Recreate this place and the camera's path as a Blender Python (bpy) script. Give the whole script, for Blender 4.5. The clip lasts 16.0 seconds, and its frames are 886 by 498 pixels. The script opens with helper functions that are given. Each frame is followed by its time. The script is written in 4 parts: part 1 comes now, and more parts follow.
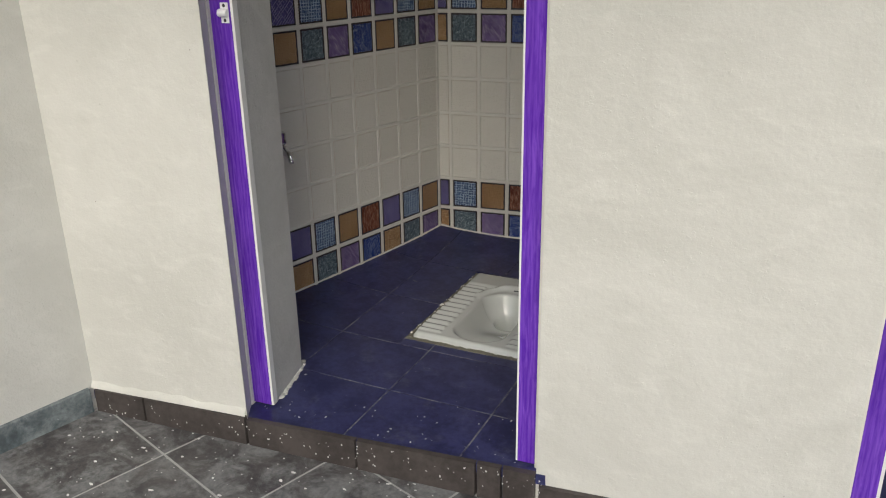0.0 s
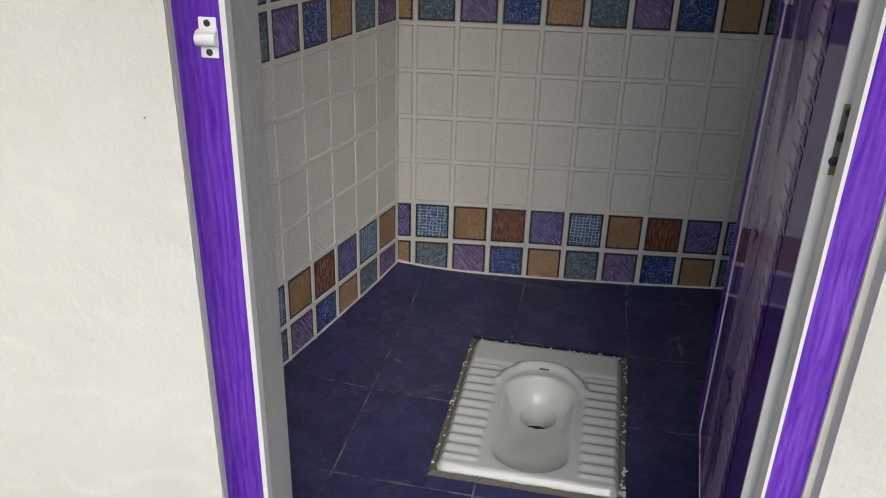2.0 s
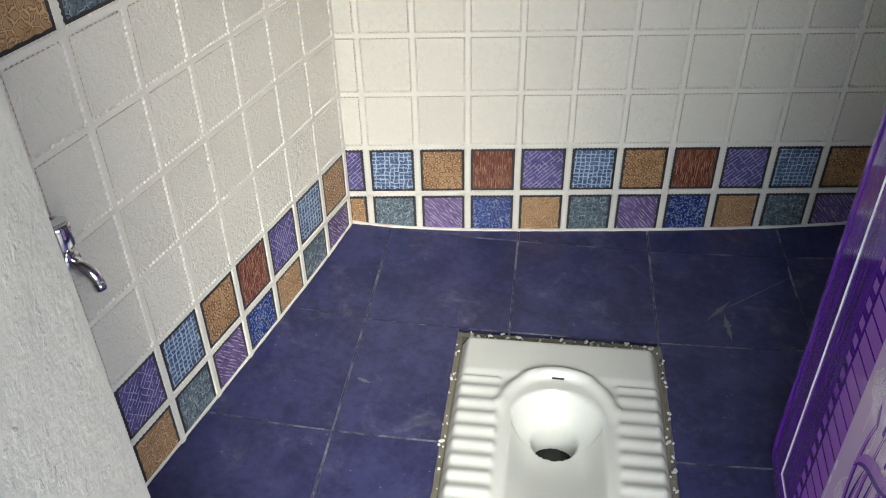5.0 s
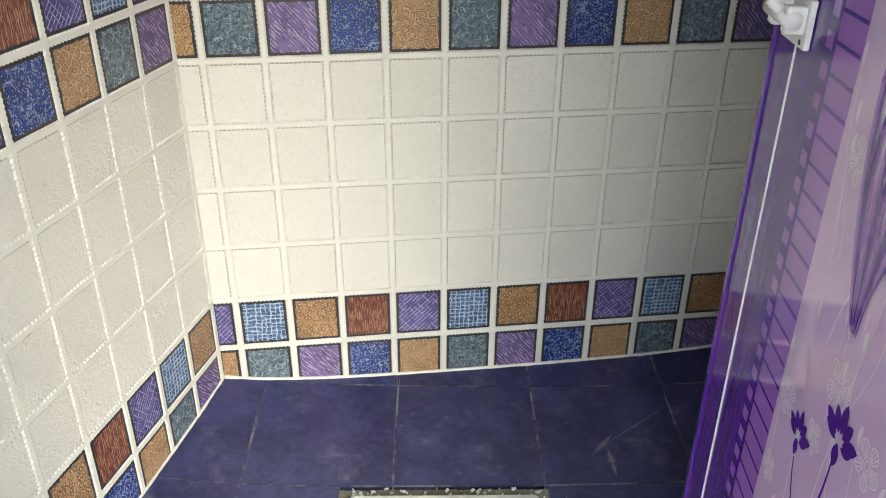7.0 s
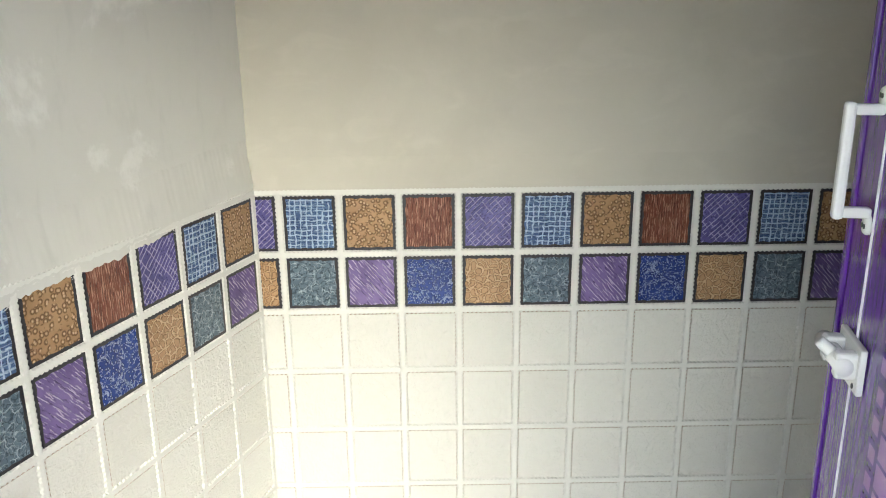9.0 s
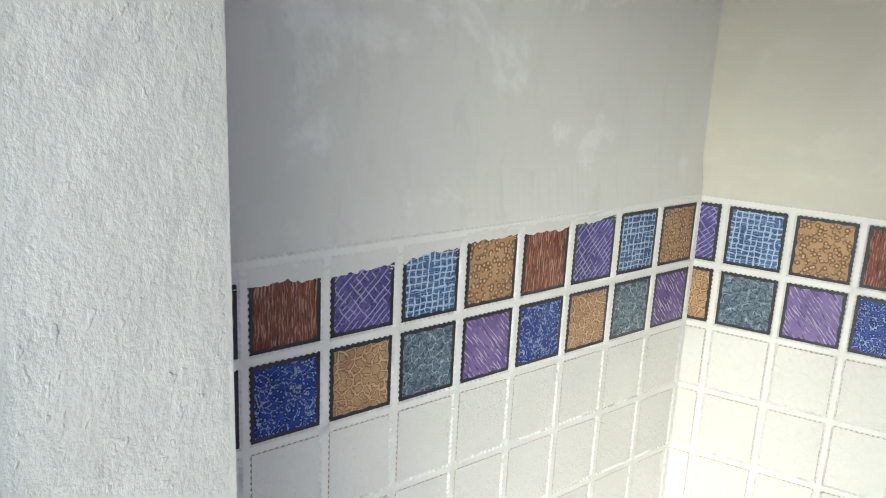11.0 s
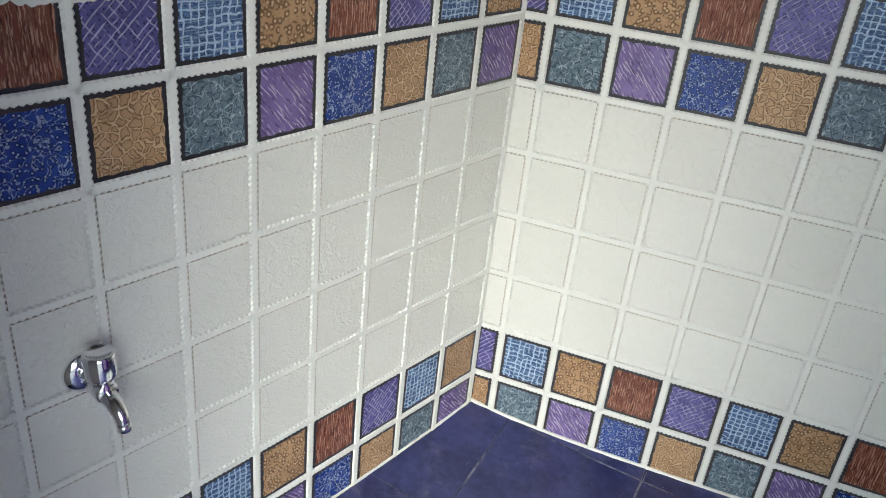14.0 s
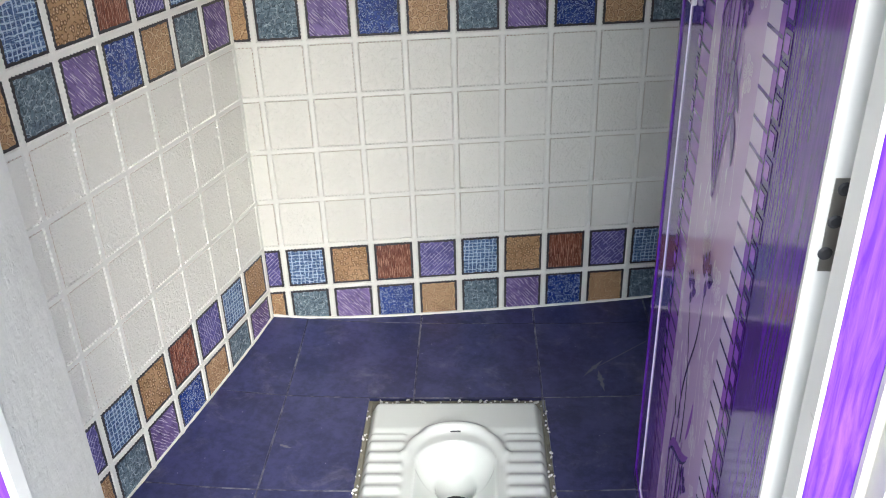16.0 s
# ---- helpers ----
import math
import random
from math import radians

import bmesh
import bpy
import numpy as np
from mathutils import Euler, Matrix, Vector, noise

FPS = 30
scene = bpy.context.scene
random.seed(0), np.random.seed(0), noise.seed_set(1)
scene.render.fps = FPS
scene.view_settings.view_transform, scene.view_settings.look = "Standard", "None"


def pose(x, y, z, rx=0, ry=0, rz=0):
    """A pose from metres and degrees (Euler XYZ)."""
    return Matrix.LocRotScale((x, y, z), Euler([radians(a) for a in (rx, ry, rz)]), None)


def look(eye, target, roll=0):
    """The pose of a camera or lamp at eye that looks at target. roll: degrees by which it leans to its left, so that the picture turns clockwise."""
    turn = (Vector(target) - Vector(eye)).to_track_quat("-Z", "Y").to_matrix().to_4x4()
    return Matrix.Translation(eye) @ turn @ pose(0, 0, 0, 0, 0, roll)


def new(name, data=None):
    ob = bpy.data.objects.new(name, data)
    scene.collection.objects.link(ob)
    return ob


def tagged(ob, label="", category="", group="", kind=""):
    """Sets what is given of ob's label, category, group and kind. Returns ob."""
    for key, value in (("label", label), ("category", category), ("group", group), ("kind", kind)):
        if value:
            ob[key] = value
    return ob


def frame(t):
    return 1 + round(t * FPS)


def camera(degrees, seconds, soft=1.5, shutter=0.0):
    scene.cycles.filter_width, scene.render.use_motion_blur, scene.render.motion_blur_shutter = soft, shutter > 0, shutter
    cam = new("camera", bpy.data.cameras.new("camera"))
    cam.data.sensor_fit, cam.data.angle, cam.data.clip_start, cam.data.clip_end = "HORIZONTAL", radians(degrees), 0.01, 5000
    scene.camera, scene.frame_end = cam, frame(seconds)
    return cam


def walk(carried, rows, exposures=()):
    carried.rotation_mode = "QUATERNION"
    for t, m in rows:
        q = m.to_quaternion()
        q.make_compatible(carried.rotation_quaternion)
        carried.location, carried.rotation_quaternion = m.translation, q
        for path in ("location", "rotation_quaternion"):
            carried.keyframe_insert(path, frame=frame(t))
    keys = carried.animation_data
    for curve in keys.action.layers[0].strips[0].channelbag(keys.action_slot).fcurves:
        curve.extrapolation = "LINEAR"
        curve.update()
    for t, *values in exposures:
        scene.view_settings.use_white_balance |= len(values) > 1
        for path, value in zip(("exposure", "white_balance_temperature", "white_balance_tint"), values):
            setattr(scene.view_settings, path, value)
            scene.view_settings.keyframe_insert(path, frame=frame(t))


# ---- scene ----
cam = camera(56.5, 16.0, soft=1.05)
PATH = [
    (0, (2.264, -2.741, 1.426), (1.079, -1.300, 0.704), -0.99),
    (0.5, (1.964, -2.782, 1.456), (0.829, -1.307, 0.724), -0.26),
    (1, (1.730, -2.576, 1.464), (0.663, -1.067, 0.700), 0.24),
    (1.5, (1.485, -2.410, 1.468), (0.551, -0.836, 0.662), 0.62),
    (2, (1.199, -2.246, 1.462), (0.451, -0.612, 0.584), 1.61),
    (2.5, (1.097, -2.061, 1.449), (0.353, -0.462, 0.505), 0.73),
    (3, (1.053, -1.897, 1.441), (0.260, -0.355, 0.444), 0.31),
    (3.5, (0.977, -1.776, 1.423), (0.266, -0.226, 0.377), 0.09),
    (6, (0.886, -1.571, 1.410), (0.392, -0.075, 0.178), -0.50),
    (6.5, (0.894, -1.557, 1.406), (0.489, 0.007, 0.227), 0.44),
    (7, (0.912, -1.528, 1.456), (0.527, 0.190, 0.506), 0.29),
    (7.5, (0.915, -1.510, 1.528), (0.557, 0.322, 0.810), 0.20),
    (8, (0.934, -1.485, 1.660), (0.507, 0.362, 1.021), 0.64),
    (10.5, (0.960, -1.468, 1.590), (-0.303, 0.014, 1.136), -0.08),
    (11, (0.963, -1.467, 1.568), (-0.532, -0.244, 1.048), 2.53),
    (11.5, (0.920, -1.414, 1.531), (-0.608, -0.290, 0.897), 5.73),
    (12, (0.909, -1.351, 1.495), (-0.653, -0.344, 0.757), 8.40),
    (12.5, (0.953, -1.290, 1.484), (-0.606, -0.438, 0.566), 9.98),
    (13, (0.956, -1.262, 1.439), (-0.547, -0.461, 0.391), 9.39),
    (13.5, (0.942, -1.275, 1.446), (-0.408, -0.244, 0.390), 9.38),
    (14, (0.938, -1.326, 1.459), (-0.171, 0.040, 0.508), 6.08),
    (14.5, (0.909, -1.439, 1.477), (-0.088, 0.080, 0.641), 1.65),
    (15, (0.970, -1.549, 1.502), (-0.012, -0.009, 0.687), -1.00),
    (15.5, (1.071, -1.690, 1.480), (0.222, -0.112, 0.591), -2.10),
    (16, (1.086, -1.882, 1.478), (0.590, -0.180, 0.553), -1.90),
]
EXPOSURES = [(0, 0.0, 5850, 4), (1.0, 0.08, 5650, 5), (2.0, 0.22, 5600, 6), (3.0, 0.66, 5650, 5), (3.7, 1.12, 5650, 3), (6.0, 1.86, 5600, 0), (7.0, 1.97, 5800, -1), (8.0, 2.2, 5850, -3), (10.5, 2.35, 5400, -3), (11.5, 2.15, 5400, -3), (12.5, 2.1, 5300, -3), (13.5, 1.78, 5250, -2), (14.5, 1.85, 5350, -2), (15.5, 1.9, 5400, 0), (16.0, 1.86, 5400, 3)]
walk(cam, [(t, look(eye, target, roll)) for t, eye, target, roll in PATH], EXPOSURES)

# ---- daylight ----
SUN_UP, SUN_ROUND = radians(36), radians(147)
world = bpy.data.worlds.new("sky")
scene.world = world
world.use_nodes = True
wn = world.node_tree
sky = wn.nodes.new("ShaderNodeTexSky")
sky.sky_type, sky.sun_disc = "NISHITA", False
sky.sun_elevation, sky.sun_rotation = SUN_UP, SUN_ROUND
sky.air_density, sky.dust_density = 1.0, 6.0
wn.links.new(sky.outputs[0], wn.nodes["Background"].inputs[0])
wn.nodes["Background"].inputs[1].default_value = 0.15
sun_data = bpy.data.lights.new("sun", "SUN")
sun_data.energy, sun_data.angle, sun_data.color = 0.66, radians(130), (1.0, 0.99, 0.985)
sun = new("sun", sun_data)
sun.matrix_world = look((1.0 + 0.55 * 4, -1.0 - 0.835 * 4, 1.0 + 0.72 * 4), (1.0, -1.0, 1.0))

# ---- plan ----
A = radians(20.18)                       # the door wall and the back wall against x
U, N = Vector((math.cos(A), math.sin(A), 0)), Vector((-math.sin(A), math.cos(A), 0))
D0 = Vector((0.0, -1.706, 0))         # corner of the yard, on the outer face of the door wall
WALL = 0.315                            # thickness of the door wall
RIGHT = 1.258                           # inner face of the right wall
BACK0 = N * 0.0118        # left end of the back wall
BACK_LEN = (RIGHT - BACK0.x) / math.cos(A)
CELL, CELL_W = 0.1278, 0.1267          # tile pitch on the back wall and on the side walls
LEFT = -0.0118                          # plane of the left wall behind its tiles
ROWS_Z = [0.119, 0.257, 0.395, 0.541, 0.688, 0.836, 0.980, 1.1126, 1.2506]
TOP = 2.75
LEAF, PIN, SWING = 0.82, Vector((1.248, -1.167, 0)), 99.5
G0, GA, PITCH = Vector((0.256, -0.628, 0)), radians(13.5), 0.34   # tile grid of the toilet floor
PAN = (0.235, -0.272, 0.672, 0.308)     # squat pan in that grid


def sd(s, d, z=0.0):
    return D0 + U * s + N * d + Vector((0, 0, z))


def floor_z(x, y):
    back = (BACK0.y + x * math.tan(A) - y) * math.cos(A)
    inside = 1 / (1 + math.exp(-(Vector((x, y, 0)) - D0).dot(N) / 0.06 + 8))
    return 0.112 + inside * (0.034 * math.exp(-max(x, 0) / 0.16) + 0.025 * math.exp(-max(back, 0) / 0.2) + 0.022 * math.exp(-max(RIGHT - x, 0) / 0.18))


def yard_z(x, y):
    return 0.048 - 0.028 * (Vector((x, y, 0)) - D0).dot(U)


# ---- materials ----
class Nodes:
    def __init__(self, name):
        self.mat = bpy.data.materials.new(name)
        self.mat.use_nodes = True
        self.t = self.mat.node_tree
        self.b = self.t.nodes["Principled BSDF"]

    def put(self, socket, value):
        if isinstance(value, bpy.types.NodeSocket):
            self.t.links.new(value, socket)
        elif isinstance(value, tuple) and len(value) == 3 and socket.type == "RGBA":
            socket.default_value = (*value, 1)
        else:
            socket.default_value = value

    def m(self, op, a, b=0.0, c=0.0):
        n = self.t.nodes.new("ShaderNodeMath")
        n.operation = op
        for k, v in enumerate((a, b, c)):
            self.put(n.inputs[k], v)
        return n.outputs[0]

    def mix(self, f, a, b):
        n = self.t.nodes.new("ShaderNodeMix")
        n.data_type = "RGBA"
        self.put(n.inputs[0], f)
        self.put(n.inputs[6], a)
        self.put(n.inputs[7], b)
        return n.outputs[2]

    def coord(self, kind="Object", scale=(1, 1, 1), turn=(0, 0, 0), shift=None):
        c = self.t.nodes.new("ShaderNodeTexCoord").outputs[kind]
        n = self.t.nodes.new("ShaderNodeMapping")
        self.put(n.inputs[0], c)
        if shift is not None:
            self.put(n.inputs[1], shift)
        n.inputs[2].default_value = tuple(radians(a) for a in turn)
        n.inputs[3].default_value = scale
        return n.outputs[0]

    def random(self):
        return self.t.nodes.new("ShaderNodeObjectInfo").outputs["Random"]

    def spread(self):
        n = self.t.nodes.new("ShaderNodeCombineXYZ")
        r = self.random()
        self.put(n.inputs[0], self.m("MULTIPLY", r, 17.0))
        self.put(n.inputs[1], self.m("MULTIPLY", r, 31.0))
        self.put(n.inputs[2], self.m("MULTIPLY", r, 9.0))
        return n.outputs[0]

    def noise(self, vec, scale, detail=4.0, rough=0.55, warp=0.0):
        n = self.t.nodes.new("ShaderNodeTexNoise")
        self.put(n.inputs["Vector"], vec)
        n.inputs["Scale"].default_value, n.inputs["Detail"].default_value = scale, detail
        n.inputs["Roughness"].default_value, n.inputs["Distortion"].default_value = rough, warp
        return n.outputs[0]

    def cells(self, vec, scale, feature="F1"):
        n = self.t.nodes.new("ShaderNodeTexVoronoi")
        n.feature = feature
        self.put(n.inputs["Vector"], vec)
        n.inputs["Scale"].default_value = scale
        return n.outputs[0]

    def wave(self, vec, scale, warp=3.0, axis="X"):
        n = self.t.nodes.new("ShaderNodeTexWave")
        n.bands_direction = axis
        self.put(n.inputs["Vector"], vec)
        n.inputs["Scale"].default_value, n.inputs["Distortion"].default_value = scale, warp
        n.inputs["Detail"].default_value, n.inputs["Detail Scale"].default_value = 2.0, 1.5
        return n.outputs[1]

    def ramp(self, f, lo, hi):
        n = self.t.nodes.new("ShaderNodeMapRange")
        n.interpolation_type = "SMOOTHSTEP"
        self.put(n.inputs[0], f)
        n.inputs[1].default_value, n.inputs[2].default_value = lo, hi
        return n.outputs[0]

    def bump(self, height, strength, distance):
        n = self.t.nodes.new("ShaderNodeBump")
        n.inputs["Strength"].default_value, n.inputs["Distance"].default_value = strength, distance
        self.put(n.inputs["Height"], height)
        self.put(self.b.inputs["Normal"], n.outputs[0])

    def done(self, color, rough, metal=0.0, coat=0.0):
        self.put(self.b.inputs["Base Color"], color)
        self.put(self.b.inputs["Roughness"], rough)
        self.b.inputs["Metallic"].default_value = metal
        self.b.inputs["Coat Weight"].default_value = coat
        self.b.inputs["Coat Roughness"].default_value = 0.06
        return self.mat


def plain(name, color, rough=0.4, metal=0.0, vary=0.12, scale=30.0, bump=0.05, coat=0.0):
    k = Nodes(name)
    v = k.coord()
    f = k.noise(v, scale)
    g = k.noise(v, scale * 0.12, 3)
    dark = tuple(c * (1 - vary) for c in color)
    light = tuple(min(1, c * (1 + vary)) for c in color)
    k.bump(f, bump, 0.002)
    return k.done(k.mix(k.m("ADD", k.m("MULTIPLY", f, 0.5), k.m("MULTIPLY", g, 0.5)), dark, light), k.m("ADD", k.m("MULTIPLY", f, 0.12), rough - 0.06), metal, coat)


def render_plaster(name, color, stain, grain=130.0, bump=0.5, pit=0.0):
    """Hand-floated plaster or textured paint: soft blotches, trowel marks and fine sand."""
    k = Nodes(name)
    v = k.coord()
    blot = k.ramp(k.noise(v, 2.3, 5, 0.6, 0.6), 0.35, 0.7)
    trowel = k.noise(k.coord(scale=(1, 1, 2.2)), 9.0, 4, 0.5, 0.8)
    sand = k.noise(v, grain, 3, 0.7)
    lumps = k.noise(v, grain * 0.28, 3, 0.5)
    c = k.mix(k.m("MULTIPLY", blot, 0.75), color, stain)
    c = k.mix(k.m("MULTIPLY", k.ramp(trowel, 0.5, 0.75), 0.3), c, tuple(min(1, x * 1.16) for x in color))
    if pit:
        holes = k.ramp(k.cells(k.coord(scale=(1, 1, 0.8)), 21.0), 0.035, 0.02)
        rare = k.ramp(k.noise(v, 8.0, 2), 0.56, 0.6)
        c = k.mix(k.m("MULTIPLY", k.m("MULTIPLY", holes, rare), pit), c, (0.12, 0.1, 0.08))
    relief = k.m("ADD", k.m("MULTIPLY", sand, 0.34), k.m("MULTIPLY", lumps, 0.7))
    if pit:
        scabs = k.m("MULTIPLY", k.ramp(k.noise(v, 75.0, 2, 0.5), 0.62, 0.7), k.ramp(k.noise(v, 5.0, 3), 0.46, 0.58))
        relief = k.m("ADD", relief, k.m("MULTIPLY", scabs, 0.12))
    k.bump(relief, bump, 0.0036)
    return k.done(c, 0.88)


def streaky_cement(name):
    """Smooth cement with paler, sharper scraped patches."""
    k = Nodes(name)
    v = k.coord()
    patch = k.ramp(k.noise(k.coord(shift=(0.3, 0.1, 0.2)), 5.2, 6, 0.62, 0.3), 0.54, 0.64)
    cloud = k.noise(v, 2.4, 5, 0.6, 0.5)
    trowel = k.noise(k.coord(scale=(1, 1, 0.35)), 26.0, 4, 0.6, 0.4)
    c = k.mix(cloud, (0.56, 0.55, 0.51), (0.65, 0.64, 0.60))
    c = k.mix(k.m("MULTIPLY", patch, 0.6), c, (0.75, 0.745, 0.71))
    c = k.mix(k.m("MULTIPLY", k.ramp(trowel, 0.5, 0.8), 0.25), c, (0.4, 0.4, 0.375))
    k.bump(k.m("ADD", patch, k.m("MULTIPLY", trowel, 0.7)), 0.35, 0.002)
    return k.done(c, 0.75)


def purple_wood(name, dark, light, grain=1.0):
    """Printed wood grain on glossy plastic."""
    k = Nodes(name)
    v = k.coord(scale=(14 * grain, 14 * grain, 1.0))
    w = k.wave(k.coord(scale=(1, 1, 0.09)), 34.0 * grain, 9.0)
    f = k.noise(v, 9.0, 6, 0.65, 1.2)
    g = k.noise(k.coord(scale=(3, 3, 1)), 2.2, 3)
    mixed = k.m("ADD", k.m("MULTIPLY", w, 0.14), k.m("MULTIPLY", f, 0.92))
    c = k.mix(k.ramp(mixed, 0.3, 0.85), dark, light)
    c = k.mix(k.m("MULTIPLY", k.ramp(g, 0.4, 0.7), 0.4), c, tuple(x * 0.62 for x in dark))
    k.bump(f, 0.03, 0.001)
    return k.done(c, 0.09, 0.0, 0.2)


def cream_tile():
    k = Nodes("cream_tile")
    v = k.coord()
    o = k.t.nodes.new("ShaderNodeTexCoord").outputs["Object"]
    add = k.t.nodes.new("ShaderNodeVectorMath")
    k.put(add.inputs[0], o)
    k.put(add.inputs[1], k.spread())
    f = k.noise(add.outputs[0], 85.0, 4, 0.6, 0.7)
    g = k.noise(add.outputs[0], 300.0, 2)
    tone = k.m("MULTIPLY", k.random(), 0.5)
    c = k.mix(k.m("ADD", tone, k.m("MULTIPLY", f, 0.4)), (0.60, 0.585, 0.54), (0.68, 0.665, 0.62))
    k.bump(k.m("ADD", k.ramp(f, 0.3, 0.7), k.m("MULTIPLY", g, 0.2)), 1.0, 0.0012)
    return k.done(c, 0.3)


def picture_tile(kind, dark, mid, light):
    """A glazed tile with a black wavy edge and an embossed pattern of its own."""
    k = Nodes(kind + "_tile")
    o = k.t.nodes.new("ShaderNodeTexCoord").outputs["Object"]
    add = k.t.nodes.new("ShaderNodeVectorMath")
    k.put(add.inputs[0], o)
    k.put(add.inputs[1], k.spread())
    v = add.outputs[0]

    apart = k.t.nodes.new("ShaderNodeSeparateXYZ")
    k.put(apart.inputs[0], v)
    flat = k.t.nodes.new("ShaderNodeCombineXYZ")
    k.put(flat.inputs[0], apart.outputs[0])
    k.put(flat.inputs[1], apart.outputs[2])
    flat = flat.outputs[0]

    def strokes(turn, gap, width, wander, gaps):
        """Broken, wavering parallel lines: turn in degrees, gap and width in metres."""
        n = k.t.nodes.new("ShaderNodeMapping")
        k.put(n.inputs[0], flat)
        n.inputs[2].default_value = (0, 0, radians(turn))
        p = k.t.nodes.new("ShaderNodeSeparateXYZ")
        k.put(p.inputs[0], n.outputs[0])
        u = k.m("ADD", k.m("MULTIPLY", p.outputs[0], 1.0 / gap), k.m("MULTIPLY", k.noise(flat, 60.0, 2), wander))
        saw = k.m("ABSOLUTE", k.m("SUBTRACT", k.m("FRACT", u), 0.5))
        line = k.ramp(saw, width / gap / 2 + 0.08, width / gap / 2 - 0.05)
        q = k.t.nodes.new("ShaderNodeMapping")
        k.put(q.inputs[0], n.outputs[0])
        q.inputs[3].default_value = (0.9 / gap, 32.0, 1.0)
        return k.m("MULTIPLY", line, k.ramp(k.noise(q.outputs[0], 1.0, 2), gaps, gaps + 0.1))

    def dots(scale, lo, hi, feature="F1", warp=0.0):
        p = flat
        if warp:
            n = k.t.nodes.new("ShaderNodeVectorMath")
            w = k.t.nodes.new("ShaderNodeTexNoise")
            k.put(w.inputs["Vector"], flat)
            w.inputs["Scale"].default_value = 70.0
            n.operation = "MULTIPLY_ADD"
            k.put(n.inputs[0], w.outputs["Color"])
            n.inputs[1].default_value = (warp, warp, 0)
            k.put(n.inputs[2], flat)
            p = n.outputs[0]
        n = k.t.nodes.new("ShaderNodeTexVoronoi")
        n.voronoi_dimensions = "2D"
        n.feature = feature
        k.put(n.inputs["Vector"], p)
        n.inputs["Scale"].default_value = scale
        n.inputs["Randomness"].default_value = 0.85
        return k.ramp(n.outputs[0], lo, hi)

    pit = None
    if kind == "weave":
        f = k.m("MAXIMUM", strokes(2, 0.0118, 0.0027, 0.9, 0.36), strokes(91, 0.0110, 0.0025, 0.9, 0.36))
        f = k.m("MAXIMUM", f, k.m("MULTIPLY", strokes(90, 0.0036, 0.0012, 1.2, 0.46), 0.55))
        pit = dots(150.0, 0.25, 0.1)
    elif kind == "beads":
        some = k.ramp(k.noise(flat, 75.0, 1), 0.4, 0.5)
        f = k.m("MULTIPLY", k.m("MULTIPLY", dots(96.0, 0.32, 0.08), 0.9), some)
        pit = k.m("MULTIPLY", k.m("MULTIPLY", dots(96.0, 0.56, 0.42), dots(96.0, 0.22, 0.32)), some)
    elif kind == "bark":
        f = k.m("MAXIMUM", strokes(1, 0.0052, 0.0022, 1.2, 0.48), k.m("MULTIPLY", strokes(-2, 0.0037, 0.0014, 1.2, 0.48), 0.7))
        pit = strokes(3, 0.0061, 0.0018, 1.2, 0.47)
    elif kind == "hatch":
        f = k.m("MAXIMUM", strokes(46, 0.0086, 0.0017, 0.5, 0.41), k.m("MULTIPLY", strokes(-40, 0.0122, 0.0017, 0.5, 0.45), 0.8))
        pit = dots(130.0, 0.22, 0.1)
    elif kind == "scribble":
        f = k.m("MAXIMUM", dots(62.0, 0.075, 0.02, "DISTANCE_TO_EDGE", 0.02), k.m("MULTIPLY", dots(95.0, 0.1, 0.03, "DISTANCE_TO_EDGE", 0.03), 0.55))
        f = k.m("MULTIPLY", f, k.ramp(k.noise(flat, 60.0, 3), 0.36, 0.6))
        pit = dots(78.0, 0.09, 0.03, "DISTANCE_TO_EDGE", 0.025)
    elif kind == "rain":
        f = k.m("MAXIMUM", strokes(-42, 0.0068, 0.0017, 0.6, 0.47), k.m("MULTIPLY", strokes(-36, 0.0097, 0.0019, 0.7, 0.5), 0.9))
        pit = strokes(-40, 0.0077, 0.0014, 1.4, 0.52)
    elif kind == "spark":
        a = dots(112.0, 0.2, 0.1)
        b = k.ramp(k.m("ABSOLUTE", k.m("SUBTRACT", k.noise(flat, 46.0, 2, 0.5, 1.5), 0.5)), 0.03, 0.008)
        f = k.m("MAXIMUM", a, k.m("MULTIPLY", b, 0.8))
        pit = k.m("MULTIPLY", dots(112.0, 0.36, 0.28), dots(112.0, 0.18, 0.26))
    else:
        ring = dots(68.0, 0.13, 0.07, "DISTANCE_TO_EDGE", 0.016)
        f = k.m("MULTIPLY", ring, k.ramp(k.noise(flat, 55.0, 2), 0.36, 0.5))
        pit = k.m("MULTIPLY", dots(68.0, 0.22, 0.15, "DISTANCE_TO_EDGE", 0.016), k.m("SUBTRACT", 1.0, ring))
    tone = k.noise(v, 14.0, 3)
    base = k.mix(k.ramp(tone, 0.3, 0.7), dark, mid)
    c = k.mix(k.m("MULTIPLY", pit, 0.75), base, tuple(x * 0.4 for x in dark))
    c = k.mix(k.m("MULTIPLY", f, 0.9), c, light)
    k.bump(k.m("SUBTRACT", f, k.m("MULTIPLY", pit, 0.6)), 1.0, 0.0026)
    return k.done(c, 0.22, 0.0, 0.2)


